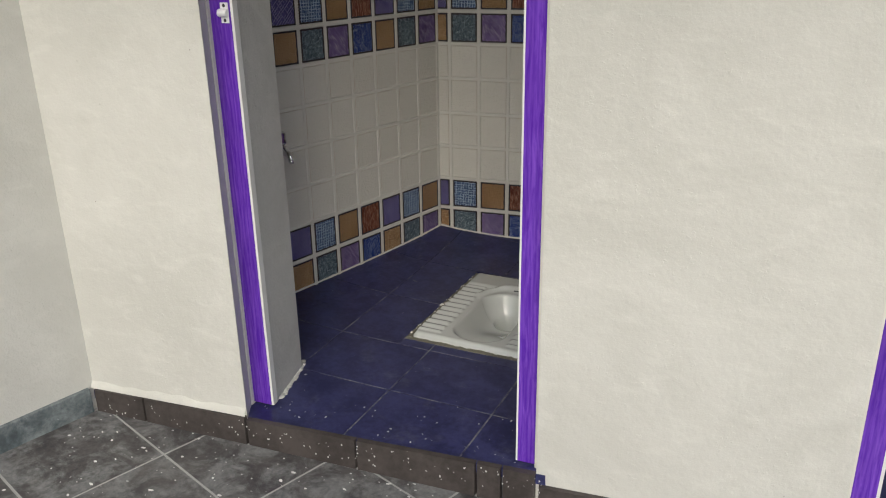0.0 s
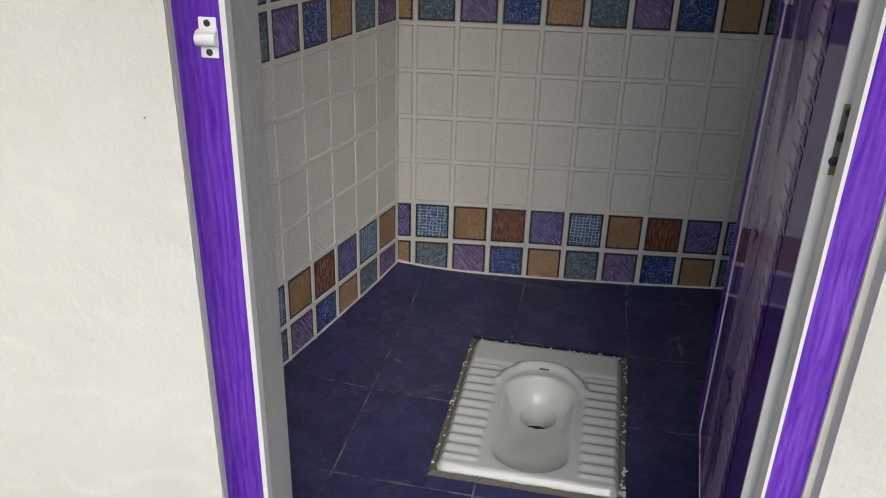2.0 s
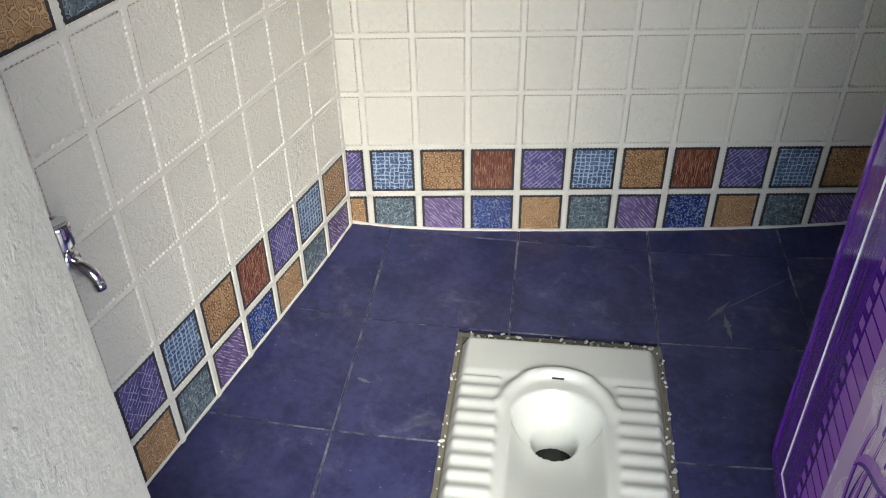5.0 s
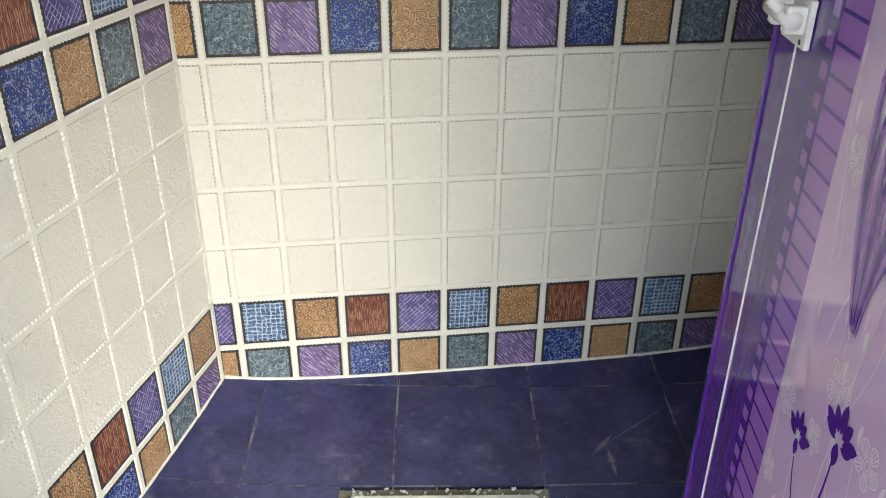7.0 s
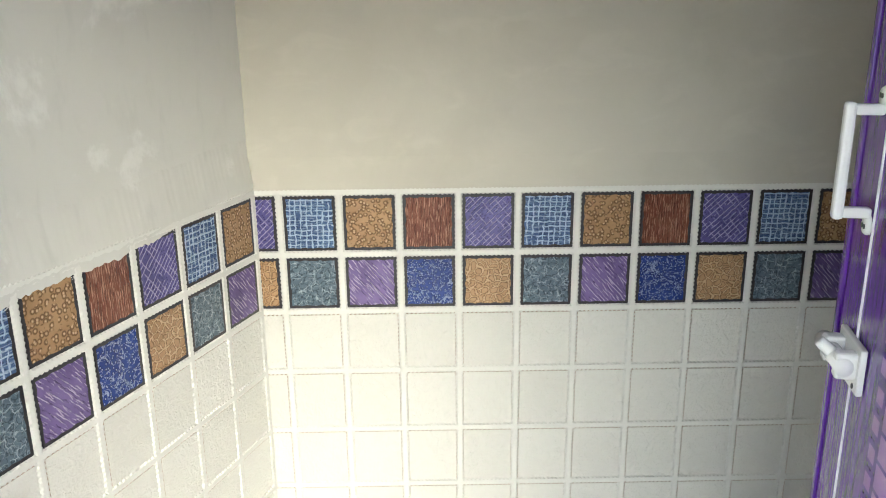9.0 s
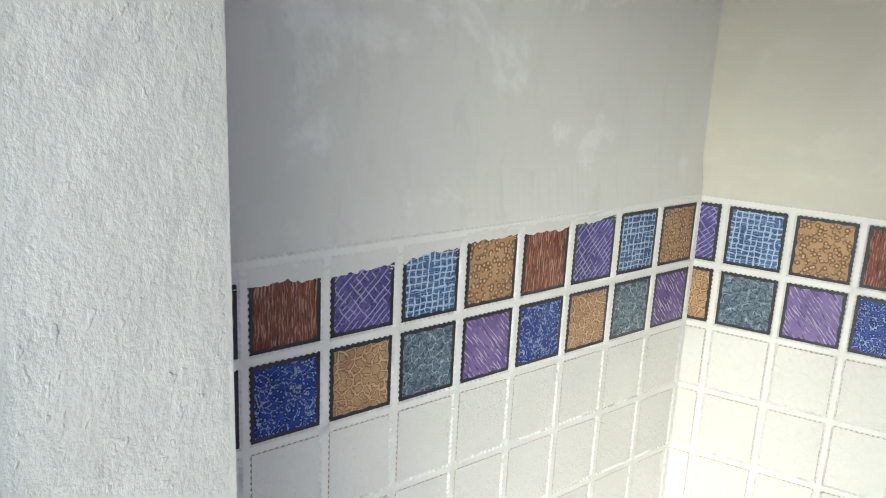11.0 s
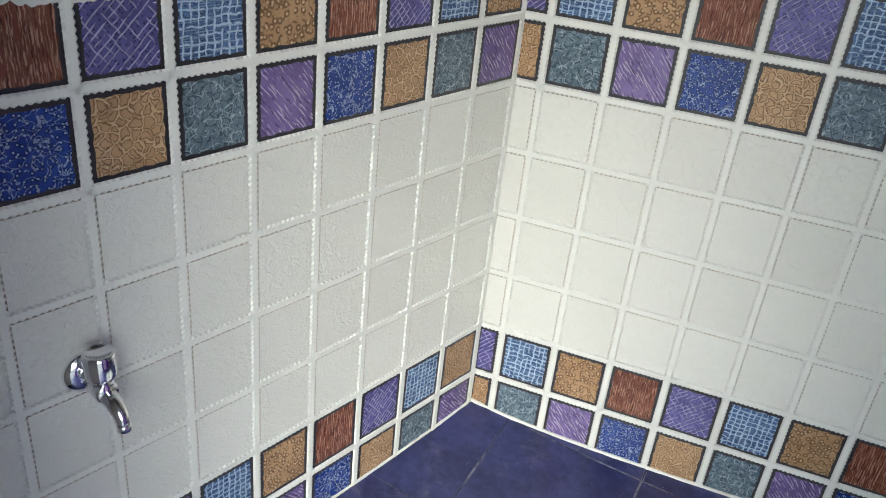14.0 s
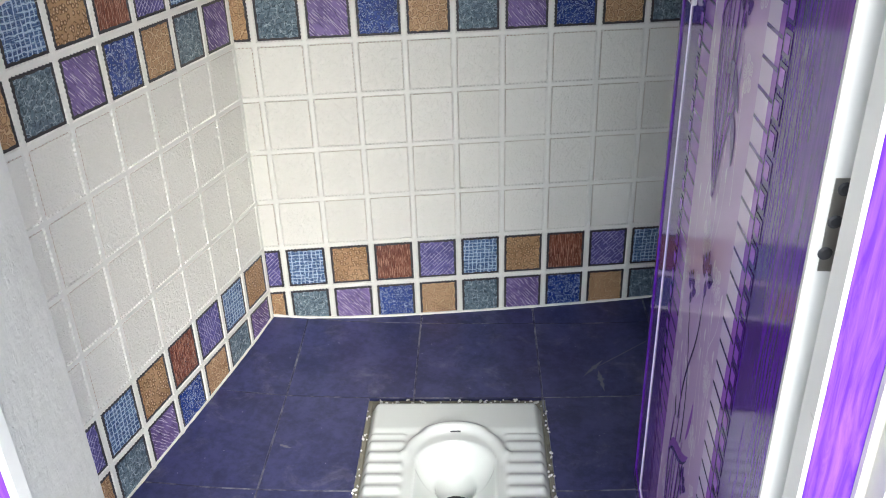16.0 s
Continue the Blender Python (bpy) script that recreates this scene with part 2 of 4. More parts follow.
def stone_tile(name, dark, light, dust, dust_at, rough):
    k = Nodes(name)
    o = k.t.nodes.new("ShaderNodeTexCoord").outputs["Object"]
    add = k.t.nodes.new("ShaderNodeVectorMath")
    k.put(add.inputs[0], o)
    k.put(add.inputs[1], k.spread())
    v = add.outputs[0]
    f = k.noise(v, 9.0, 6, 0.62, 0.4)
    g = k.noise(v, 55.0, 5, 0.65)
    d = k.ramp(k.noise(v, 10.0, 7, 0.72, 0.5), dust_at, dust_at + 0.22)
    c = k.mix(k.ramp(k.m("ADD", k.m("MULTIPLY", f, 0.6), k.m("MULTIPLY", g, 0.4)), 0.36, 0.64), dark, light)
    c = k.mix(k.m("MULTIPLY", d, k.m("MULTIPLY", g, 0.8)), c, dust)
    speck = k.ramp(k.cells(v, 46.0), 0.06, 0.03)
    c = k.mix(k.m("MULTIPLY", speck, k.ramp(g, 0.5, 0.56)), c, tuple(min(1, x * 1.6 + 0.1) for x in dust))
    k.bump(k.m("ADD", f, k.m("MULTIPLY", g, 0.4)), 0.25, 0.002)
    return k.done(c, k.m("ADD", k.m("MULTIPLY", d, 0.25), rough))


def dusty_joint():
    k = Nodes("floor_joint")
    f = k.ramp(k.noise(k.coord(), 11.0, 5, 0.7), 0.42, 0.62)
    g = k.noise(k.coord(), 90.0, 3)
    return k.done(k.mix(k.m("MULTIPLY", f, g), (0.035, 0.036, 0.075), (0.36, 0.36, 0.37)), 0.8)


YARD_PAINT = render_plaster("yard_paint", (0.625, 0.615, 0.575), (0.535, 0.528, 0.487), 110.0, 1.1, 0.9)
JAMB_PAINT = render_plaster("jamb_paint", (0.68, 0.66, 0.61), (0.60, 0.58, 0.535), 150.0, 0.6)
BACK_PLASTER = render_plaster("back_plaster", (0.54, 0.51, 0.44), (0.46, 0.435, 0.37), 170.0, 0.15)
CEMENT = streaky_cement("left_cement")
CONCRETE = render_plaster("concrete", (0.4, 0.39, 0.37), (0.33, 0.32, 0.3), 150.0, 0.3)
WOOD_DARK = purple_wood("dark_purple_wood", (0.055, 0.008, 0.22), (0.16, 0.035, 0.42))
WOOD_LIGHT = purple_wood("purple_wood", (0.09, 0.018, 0.37), (0.21, 0.075, 0.58), 0.8)
PALE = plain("pale_lilac", (0.60, 0.44, 0.70), 0.07, vary=0.06, scale=25.0, bump=0.0, coat=0.3)
PALEST = plain("palest_lilac", (0.72, 0.60, 0.80), 0.07, vary=0.04, scale=25.0, bump=0.0, coat=0.3)
LILAC = plain("lilac", (0.33, 0.13, 0.56), 0.07, vary=0.1, scale=20.0, bump=0.0, coat=0.3)
DEEP = plain("deep_violet", (0.075, 0.008, 0.29), 0.07, vary=0.1, scale=30.0, bump=0.0, coat=0.3)
GHOST = plain("ghost_white", (0.76, 0.68, 0.80), 0.07, vary=0.05, scale=40.0, bump=0.0, coat=0.2)
WHITE_LINE = plain("white_line", (0.80, 0.76, 0.84), 0.2, vary=0.03, bump=0.0)
PVC = plain("white_pvc", (0.74, 0.73, 0.71), 0.3, vary=0.05, scale=18.0, bump=0.03)
PLASTIC = plain("white_plastic", (0.80, 0.80, 0.80), 0.25, vary=0.03, scale=40.0, bump=0.02)
CHROME = plain("chrome", (0.80, 0.80, 0.82), 0.07, 1.0, vary=0.03, scale=60.0, bump=0.0)
STEEL = plain("dull_steel", (0.33, 0.32, 0.30), 0.4, 1.0, vary=0.25, scale=70.0, bump=0.1)
DARK = plain("dark_screw", (0.03, 0.03, 0.035), 0.5, vary=0.2, bump=0.0)
CERAMIC = plain("white_ceramic", (0.56, 0.58, 0.56), 0.12, vary=0.02, scale=12.0, bump=0.01, coat=0.4)
TRAP_BLACK = plain("trap_black", (0.004, 0.004, 0.005), 0.12, vary=0.1, bump=0.0)
GROUT = plain("white_grout", (0.66, 0.65, 0.61), 0.6, vary=0.07, scale=60.0, bump=0.2)
MORTAR = render_plaster("wet_mortar", (0.19, 0.18, 0.14), (0.12, 0.115, 0.09), 140.0, 0.8)
FLAKES = plain("paint_specks", (0.66, 0.66, 0.64), 0.7, vary=0.12, bump=0.1)
CREAM = cream_tile()
TAN_EDGE = plain("tan_tile_edge", (0.46, 0.37, 0.30), 0.5, vary=0.15, scale=80.0)
BLACK_EDGE = plain("black_tile_edge", (0.02, 0.018, 0.022), 0.4, vary=0.2)
BLUE_FLOOR = stone_tile("blue_floor_tile", (0.015, 0.017, 0.070), (0.044, 0.048, 0.145), (0.20, 0.20, 0.25), 0.53, 0.34)
YARD_TILE = stone_tile("charcoal_tile", (0.045, 0.042, 0.045), (0.095, 0.088, 0.088), (0.34, 0.35, 0.35), 0.40, 0.5)
SKIRT_TILE = stone_tile("brown_skirting", (0.040, 0.033, 0.031), (0.075, 0.064, 0.060), (0.24, 0.24, 0.23), 0.62, 0.45)
SLATE_TILE = stone_tile("slate_skirting", (0.07, 0.085, 0.095), (0.15, 0.175, 0.185), (0.36, 0.39, 0.39), 0.42, 0.5)
JOINT = dusty_joint()
SCUFF = plain("grey_scuff", (0.16, 0.16, 0.19), 0.7, vary=0.5, scale=120.0, bump=0.1)
YARD_JOINT = plain("yard_joint", (0.36, 0.36, 0.35), 0.85, vary=0.25, scale=50.0, bump=0.2)
UPPER = [("weave", (0.060, 0.10, 0.22), (0.10, 0.165, 0.33), (0.46, 0.58, 0.76)),
         ("beads", (0.33, 0.195, 0.095), (0.42, 0.26, 0.13), (0.64, 0.44, 0.26)),
         ("bark", (0.14, 0.045, 0.028), (0.20, 0.07, 0.042), (0.46, 0.24, 0.16)),
         ("hatch", (0.085, 0.075, 0.22), (0.13, 0.115, 0.32), (0.44, 0.40, 0.64))]
LOWER = [("scribble", (0.10, 0.14, 0.18), (0.14, 0.19, 0.235), (0.42, 0.50, 0.56)),
         ("rain", (0.12, 0.085, 0.215), (0.19, 0.135, 0.32), (0.52, 0.44, 0.63)),
         ("spark", (0.02, 0.04, 0.20), (0.034, 0.068, 0.29), (0.42, 0.50, 0.74)),
         ("pebble", (0.36, 0.215, 0.11), (0.46, 0.29, 0.155), (0.56, 0.38, 0.215))]
UPPER = [picture_tile(*p) for p in UPPER]
LOWER = [picture_tile(*p) for p in LOWER]


# ---- mesh helpers ----
def mesh_of(name, bm, material, smooth=False):
    me = bpy.data.meshes.new(name)
    bmesh.ops.recalc_face_normals(bm, faces=bm.faces)
    bm.to_mesh(me)
    bm.free()
    me.materials.append(material)
    if smooth:
        me.polygons.foreach_set("use_smooth", [True] * len(me.polygons))
    return me


def thing(name, bm, material, label="", category="", kind="", group="", at=None, smooth=False):
    ob = new(name, mesh_of(name, bm, material, smooth))
    if at is not None:
        ob.matrix_basis = at
    return tagged(ob, label, category, group, kind)


def part(name, bm, material, parent, label="", at=None, smooth=False, kind=""):
    ob = new(name, bm if isinstance(bm, bpy.types.Mesh) else mesh_of(name, bm, material, smooth))
    ob.parent = parent
    if at is not None:
        ob.matrix_basis = at
    return tagged(ob, label, kind=kind)


def empty(name, label, category, at=None, kind="", group=""):
    ob = new(name)
    ob.empty_display_size = 0.05
    if at is not None:
        ob.matrix_basis = at
    return tagged(ob, label, category, group, kind)


def box(x0, y0, z0, x1, y1, z1, bevel=0.0, bm=None, seg=2):
    own = bm is None
    b = bmesh.new()
    bmesh.ops.create_cube(b, size=1, matrix=Matrix.LocRotScale(((x0 + x1) / 2, (y0 + y1) / 2, (z0 + z1) / 2), None, (x1 - x0, y1 - y0, z1 - z0)))
    if bevel:
        bmesh.ops.bevel(b, geom=list(b.edges), offset=bevel, segments=seg, affect="EDGES", profile=0.5)
    if own:
        return b
    me = bpy.data.meshes.new("tmp")
    b.to_mesh(me)
    b.free()
    bm.from_mesh(me)
    bpy.data.meshes.remove(me)
    return bm


def prism(points, z0, z1, bm=None):
    """A solid over a plan polygon; z0 and z1 are numbers or functions of x and y."""
    bm = bm or bmesh.new()
    lo = z0 if callable(z0) else (lambda x, y: z0)
    hi = z1 if callable(z1) else (lambda x, y: z1)
    a = [bm.verts.new((p[0], p[1], lo(p[0], p[1]))) for p in points]
    b = [bm.verts.new((p[0], p[1], hi(p[0], p[1]))) for p in points]
    n = len(points)
    bm.faces.new(a[::-1])
    bm.faces.new(b)
    for i in range(n):
        bm.faces.new((a[i], a[(i + 1) % n], b[(i + 1) % n], b[i]))
    return bm


def lathe(profile, seg=28, bm=None, m=None):
    """A turned solid round z from (radius, height) pairs."""
    bm = bm or bmesh.new()
    m = m or Matrix()
    rings = []
    for r, h in profile:
        if r < 1e-5:
            rings.append([bm.verts.new(m @ Vector((0, 0, h)))] * seg)
        else:
            rings.append([bm.verts.new(m @ Vector((r * math.cos(2 * math.pi * k / seg), r * math.sin(2 * math.pi * k / seg), h))) for k in range(seg)])
    for a, b in zip(rings, rings[1:]):
        for k in range(seg):
            q = []
            for v in (a[k], a[(k + 1) % seg], b[(k + 1) % seg], b[k]):
                if v not in q:
                    q.append(v)
            if len(q) > 2:
                bm.faces.new(q)
    return bm


def tube(points, radii, seg=14, bm=None):
    bm = bm or bmesh.new()
    pts = [Vector(p) for p in points]
    rings = []
    side = None
    for i, p in enumerate(pts):
        t = (pts[min(i + 1, len(pts) - 1)] - pts[max(i - 1, 0)]).normalized()
        side = (side - t * side.dot(t)).normalized() if side else t.orthogonal().normalized()
        up = t.cross(side)
        r = radii[i] if isinstance(radii, (list, tuple)) else radii
        rings.append([bm.verts.new(p + (side * math.cos(2 * math.pi * k / seg) + up * math.sin(2 * math.pi * k / seg)) * r) for k in range(seg)])
    for a, b in zip(rings, rings[1:]):
        for k in range(seg):
            bm.faces.new((a[k], a[(k + 1) % seg], b[(k + 1) % seg], b[k]))
    bm.faces.new(rings[0][::-1])
    bm.faces.new(rings[-1])
    return bm


def bezier(p0, p1, p2, p3, n=16):
    out = []
    for i in range(n + 1):
        t = i / n
        out.append(tuple((1 - t) ** 3 * a + 3 * (1 - t) ** 2 * t * b + 3 * (1 - t) * t * t * c + t ** 3 * d for a, b, c, d in zip(p0, p1, p2, p3)))
    return out


def clip(poly, p, n):
    """The part of a plan polygon on the side of the line through p to which n points."""
    out = []
    for i, a in enumerate(poly):
        b = poly[(i + 1) % len(poly)]
        da, db = (a - p).dot(n), (b - p).dot(n)
        if da >= 0:
            out.append(a)
        if (da > 0 > db) or (da < 0 < db):
            out.append(a + (b - a) * (da / (da - db)))
    return out


# ---- walls, ceiling, floors ----
def s_of(x, d=0.0):
    return (x - D0.x + math.sin(A) * d) / math.cos(A)


OUT = 0.16
wall_w = thing("wall_west", prism([(LEFT, -1.36), (LEFT, BACK0.y - 0.003), (-OUT, BACK0.y - OUT * math.tan(A)), (-OUT, -1.42)], 0.0, TOP), CEMENT, "grey cement wall with paler scraped patches", "wall", "structure")
p, q = BACK0 - U * (OUT / math.cos(A)), BACK0 + U * (BACK_LEN + OUT / math.cos(A))
wall_n = thing("wall_north", prism([p, q, q + N * OUT, p + N * OUT], 0.0, TOP), BACK_PLASTER, "tan-grey plastered wall above coloured tiles", "wall", "structure")
br = BACK0 + U * BACK_LEN
wall_e = thing("wall_east", prism([(RIGHT, -0.90), (RIGHT + OUT, -0.84), (RIGHT + OUT, br.y + OUT * math.tan(A)), (RIGHT, br.y)], 0.0, TOP), BACK_PLASTER, "tan-grey plastered wall above coloured tiles", "wall", "structure")

S_L, S_R = 0.546, 1.400                 # the doorway at the outer face
S2_L, S2_R = 2.12, 2.93                # the next doorway along
HEAD = 2.13
wall_s = empty("wall_south", "cream textured plaster wall with two toilet doorways", "wall", kind="structure")


def sd_prism(pts, z0, z1):
    return prism([sd(s, d) for s, d in pts], z0, z1)


# the reveal is splayed back to the frame
part("wall_panel", sd_prism([(-0.12, 0), (S_L, 0), (0.511, 0.084), (0.514, 0.100), (0.582, 0.104), (0.556, WALL), (s_of(0.0, WALL) - 0.12, WALL)], -0.1, TOP), YARD_PAINT, wall_s)
part("wall_panel", sd_prism([(S_R, 0), (S2_L, 0), (S2_L, WALL), (S_R - 0.004, WALL)], -0.1, TOP), YARD_PAINT, wall_s)
part("wall_panel", sd_prism([(S2_R, 0), (4.2, 0), (4.2, WALL), (S2_R, WALL)], -0.1, TOP), YARD_PAINT, wall_s)
part("lintel", sd_prism([(S_L, 0), (S_R, 0), (S_R - 0.004, WALL), (0.530, WALL)], HEAD, TOP), YARD_PAINT, wall_s)
part("lintel", sd_prism([(S2_L, 0), (S2_R, 0), (S2_R, WALL), (S2_L, WALL)], HEAD, TOP), YARD_PAINT, wall_s)
# the yard's side wall and added unseen walls behind, low to admit light
thing("wall_yard_west", prism([(0, -1.706), (0, -6.2), (-0.2, -6.2), (-0.2, -1.78)], -0.2, TOP), YARD_PAINT, "cream textured plaster wall of the yard, lightly stained", "wall", "structure")
thing("wall_yard_south", prism([(-0.2, -6.2), (5.2, -6.2), (5.2, -6.4), (-0.2, -6.4)], -0.2, 0.95), YARD_PAINT, "unseen low plaster wall added to close the yard", "wall", "structure")
ye = sd(4.2, 0)
thing("wall_yard_east", prism([(ye.x, ye.y), (5.2, ye.y - 0.2), (5.2, -6.2), (5.0, -6.2), (5.0, ye.y - 0.5), (ye.x, ye.y - 0.35)], -0.2, 0.95), YARD_PAINT, "unseen low plaster wall added to close the yard", "wall", "structure")
# unseen slab, added to block high sky so daylight comes in low
thing("ceiling_yard", prism([sd(-0.2, 0.015), sd(4.2, 0.015), sd(4.2, -1.5), sd(-0.2, -1.5)], TOP, TOP + 0.12), CONCRETE, "unseen grey slab added over the yard to block overhead light", "ceiling", "structure")
# neighbouring toilet, seen only as a dark opening
thing("wall_next_room", prism([sd(2.12, 1.6), sd(3.6, 1.6), sd(3.6, WALL), sd(3.72, WALL), sd(3.72, 1.72), sd(2.12, 1.72)], -0.1, TOP), BACK_PLASTER, "plastered wall of the neighbouring toilet", "wall", "structure")
thing("ceiling", prism([sd(-0.2, 0.02), sd(3.75, 0.02), sd(3.75, 1.75), BACK0 + U * 1.6 + N * OUT, BACK0 - U * 0.25 + N * OUT], TOP - 0.02, TOP + 0.1), CONCRETE, "bare grey concrete slab over the toilets", "ceiling", "structure")

# ---- floors ----


def grid(x, y):
    return G0 + Vector((math.cos(GA) * x - math.sin(GA) * y, math.sin(GA) * x + math.cos(GA) * y, 0))


limits = [(sd(0, 0.004), N), (Vector((-0.08, 0, 0)), Vector((1, 0, 0))), (Vector((RIGHT + 0.08, 0, 0)), Vector((-1, 0, 0))), (BACK0 + N * 0.08, -N)]
hole = (PAN[0] - 0.013, PAN[1] - 0.022, PAN[2] + 0.013, PAN[3] + 0.022)
b = bmesh.new()
for x0, y0, x1, y1 in ((-2, -2, 3, hole[1]), (-2, hole[3], 3, 3), (-2, hole[1], hole[0], hole[3]), (hole[2], hole[1], 3, hole[3])):
    poly = [grid(x0, y0), grid(x1, y0), grid(x1, y1), grid(x0, y1)]
    for p0, n0 in limits:
        poly = clip(poly, p0, n0)
    prism(poly, -0.1, 0.084, b)
under = thing("floor", b, JOINT, "dark blue stone-look floor tiles with dusty joints", "floor", "structure")
ground = thing("ground", prism([(-0.2, -1.90), (-0.2, -6.4), (5.2, -6.4), sd(4.2, 0.02), sd(-0.2, 0.02)], -0.3, lambda x, y: yard_z(x, y) - 0.0012), YARD_JOINT, "charcoal stone-look yard tiles with pale joints", "ground", "structure")

# ---- squat pan ----
def smooth(a, b, x):
    t = min(1, max(0, (x - a) / (b - a)))
    return t * t * (3 - 2 * t)


def pan_height(x, y, w, l):
    """Height of the pan's face; x from the middle, y from the front edge."""
    edge = min(w / 2 - abs(x), y, l - y)
    z = 0.018 * smooth(-0.004, 0.016, edge)
    z += 0.007 * smooth(0.445, 0.47, y) * smooth(0, 0.02, edge)
    foot = smooth(0.118, 0.128, abs(x)) * smooth(0.214, 0.206, abs(x)) * smooth(0.03, 0.04, y) * smooth(0.452, 0.444, y)
    z += foot * 0.006 * (math.cos(2 * math.pi * y / 0.0375) * 0.5 + 0.5)
    # hood round the back of the bowl
    cy = 0.356
    r = math.hypot(x, (y - cy) * (1.0 if y > cy else 0.0))
    z += 0.012 * smooth(0.02, 0.0, abs(r - 0.119)) * smooth(cy - 0.02, cy + 0.03, y)
    # bowl and channel
    by = 0.338
    if y > by:
        q = math.hypot(x / 0.097, (y - by) / 0.088)
    else:
        q = abs(x) / 0.096
        if y < 0.10:
            q = math.hypot(x / 0.096, (0.10 - y) / 0.075)
    deep = 0.045 + 0.055 * smooth(0.12, 0.33, y)
    if q < 1:
        z -= deep * (1 - q ** 3.4)
    hole = math.hypot(x / 0.050, (y - 0.358) / 0.038)
    if hole < 1:
        z -= 0.075 * smooth(1.0, 0.84, hole)
    return z


def squat_pan():
    w, l = PAN[2] - PAN[0], PAN[3] - PAN[1]
    mid = grid((PAN[0] + PAN[2]) / 2, PAN[1])
    at = Matrix.Translation((mid.x, mid.y, 0.112)) @ Matrix.Rotation(GA, 4, "Z")
    ob = empty("squat_pan", "white ceramic squat pan with ribbed footrests in blue floor", "squat toilet", at)
    bm = bmesh.new()
    nx, ny = 90, 150
    rows = []
    for j in range(ny + 1):
        y = l * j / ny
        row = []
        for i in range(nx + 1):
            x = -w / 2 + w * i / nx
            c = 0.024                       # rounded corners
            xx, yy = x, y
            ax, ay = abs(x) - (w / 2 - c), max(c - y, y - (l - c))
            if ax > 0 and ay > 0:
                h = math.hypot(ax, ay)
                m = max(ax, ay) / h if h else 1
                xx = math.copysign(w / 2 - c + ax * m, x)
                yy = (c - ay * m) if y < c else (l - c + ay * m)
            row.append(bm.verts.new((xx, yy, pan_height(x, y, w, l))))
        rows.append(row)
    for a, b in zip(rows, rows[1:]):
        for i in range(nx):
            bm.faces.new((a[i], a[i + 1], b[i + 1], b[i]))
    rim = [e for e in bm.edges if e.is_boundary]
    ext = bmesh.ops.extrude_edge_only(bm, edges=rim)
    for v in [g for g in ext["geom"] if isinstance(g, bmesh.types.BMVert)]:
        v.co.z = -0.02
    part("pan_body", bm, CERAMIC, ob, smooth=True)
    # near-black disc at the bottom of the outlet hole
    part("trap_disc", lathe([(0, 0), (0.042, 0.0), (0.042, -0.01), (0, -0.01)], 24, m=Matrix.Translation((0, 0.358, -0.128)) @ Matrix.Diagonal((1.15, 0.88, 1, 1))), TRAP_BLACK, ob, "black disc in the trap")
    part("maker_mark", box(-0.013, 0.455, pan_height(0, 0.457, w, l) - 0.002, 0.013, 0.4585, pan_height(0, 0.457, w, l) + 0.0016), DARK, ob)
    # cement bed round it
    b = bmesh.new()
    random.seed(5)
    o = 0.024
    m = 320
    loops = [[], [], [], []]
    for k in range(m):
        q = 4 * k / m
        f = q % 1 * 2 - 1
        dx, dy = ((f, -1), (1, f), (-f, 1), (-1, -f))[int(q)]
        lift = 0.002 + 0.0035 * noise.noise(Vector((k * 0.35, 1.7, 0))) + 0.002 * noise.noise(Vector((k * 1.7, 4, 0)))
        rag = 0.003 * noise.noise(Vector((k * 0.6, 9, 0)))
        for lp, (e, z) in zip(loops, ((o + rag, -0.03), (o - 0.001 + rag, lift), (0.006, lift + 0.002), (-0.012, -0.01))):
            lp.append(b.verts.new((dx * (w / 2 + e * 0.58), l / 2 + dy * (l / 2 + e), z)))
    for lo, hi in zip(loops, loops[1:]):
        for k in range(m):
            b.faces.new((lo[k], lo[(k + 1) % m], hi[(k + 1) % m], hi[k]))
    part("mortar_bed", b, MORTAR, ob, "rough grey-green cement bed")
    b = bmesh.new()
    for i in range(110):
        side = random.random()
        if side < 0.4:
            x, y = random.uniform(-w / 2, w / 2), l + random.uniform(0.002, o)
        else:
            x, y = random.choice((-1, 1)) * (w / 2 + random.uniform(0.001, o * 0.6)), random.uniform(0, l)
        r = random.uniform(0.0015, 0.005)
        bmesh.ops.create_cone(b, cap_ends=True, segments=6, radius1=r, radius2=r * 0.6, depth=0.003, matrix=Matrix.Translation((x, y, 0.0055)) @ Matrix.Rotation(random.uniform(0, 3), 4, "Z") @ Matrix.Diagonal((random.uniform(0.6, 2.0), 1, 1, 1)))
    part("cement_debris", b, FLAKES, ob, "white crumbs of cement", kind="stuff")
    return ob


squat_pan()


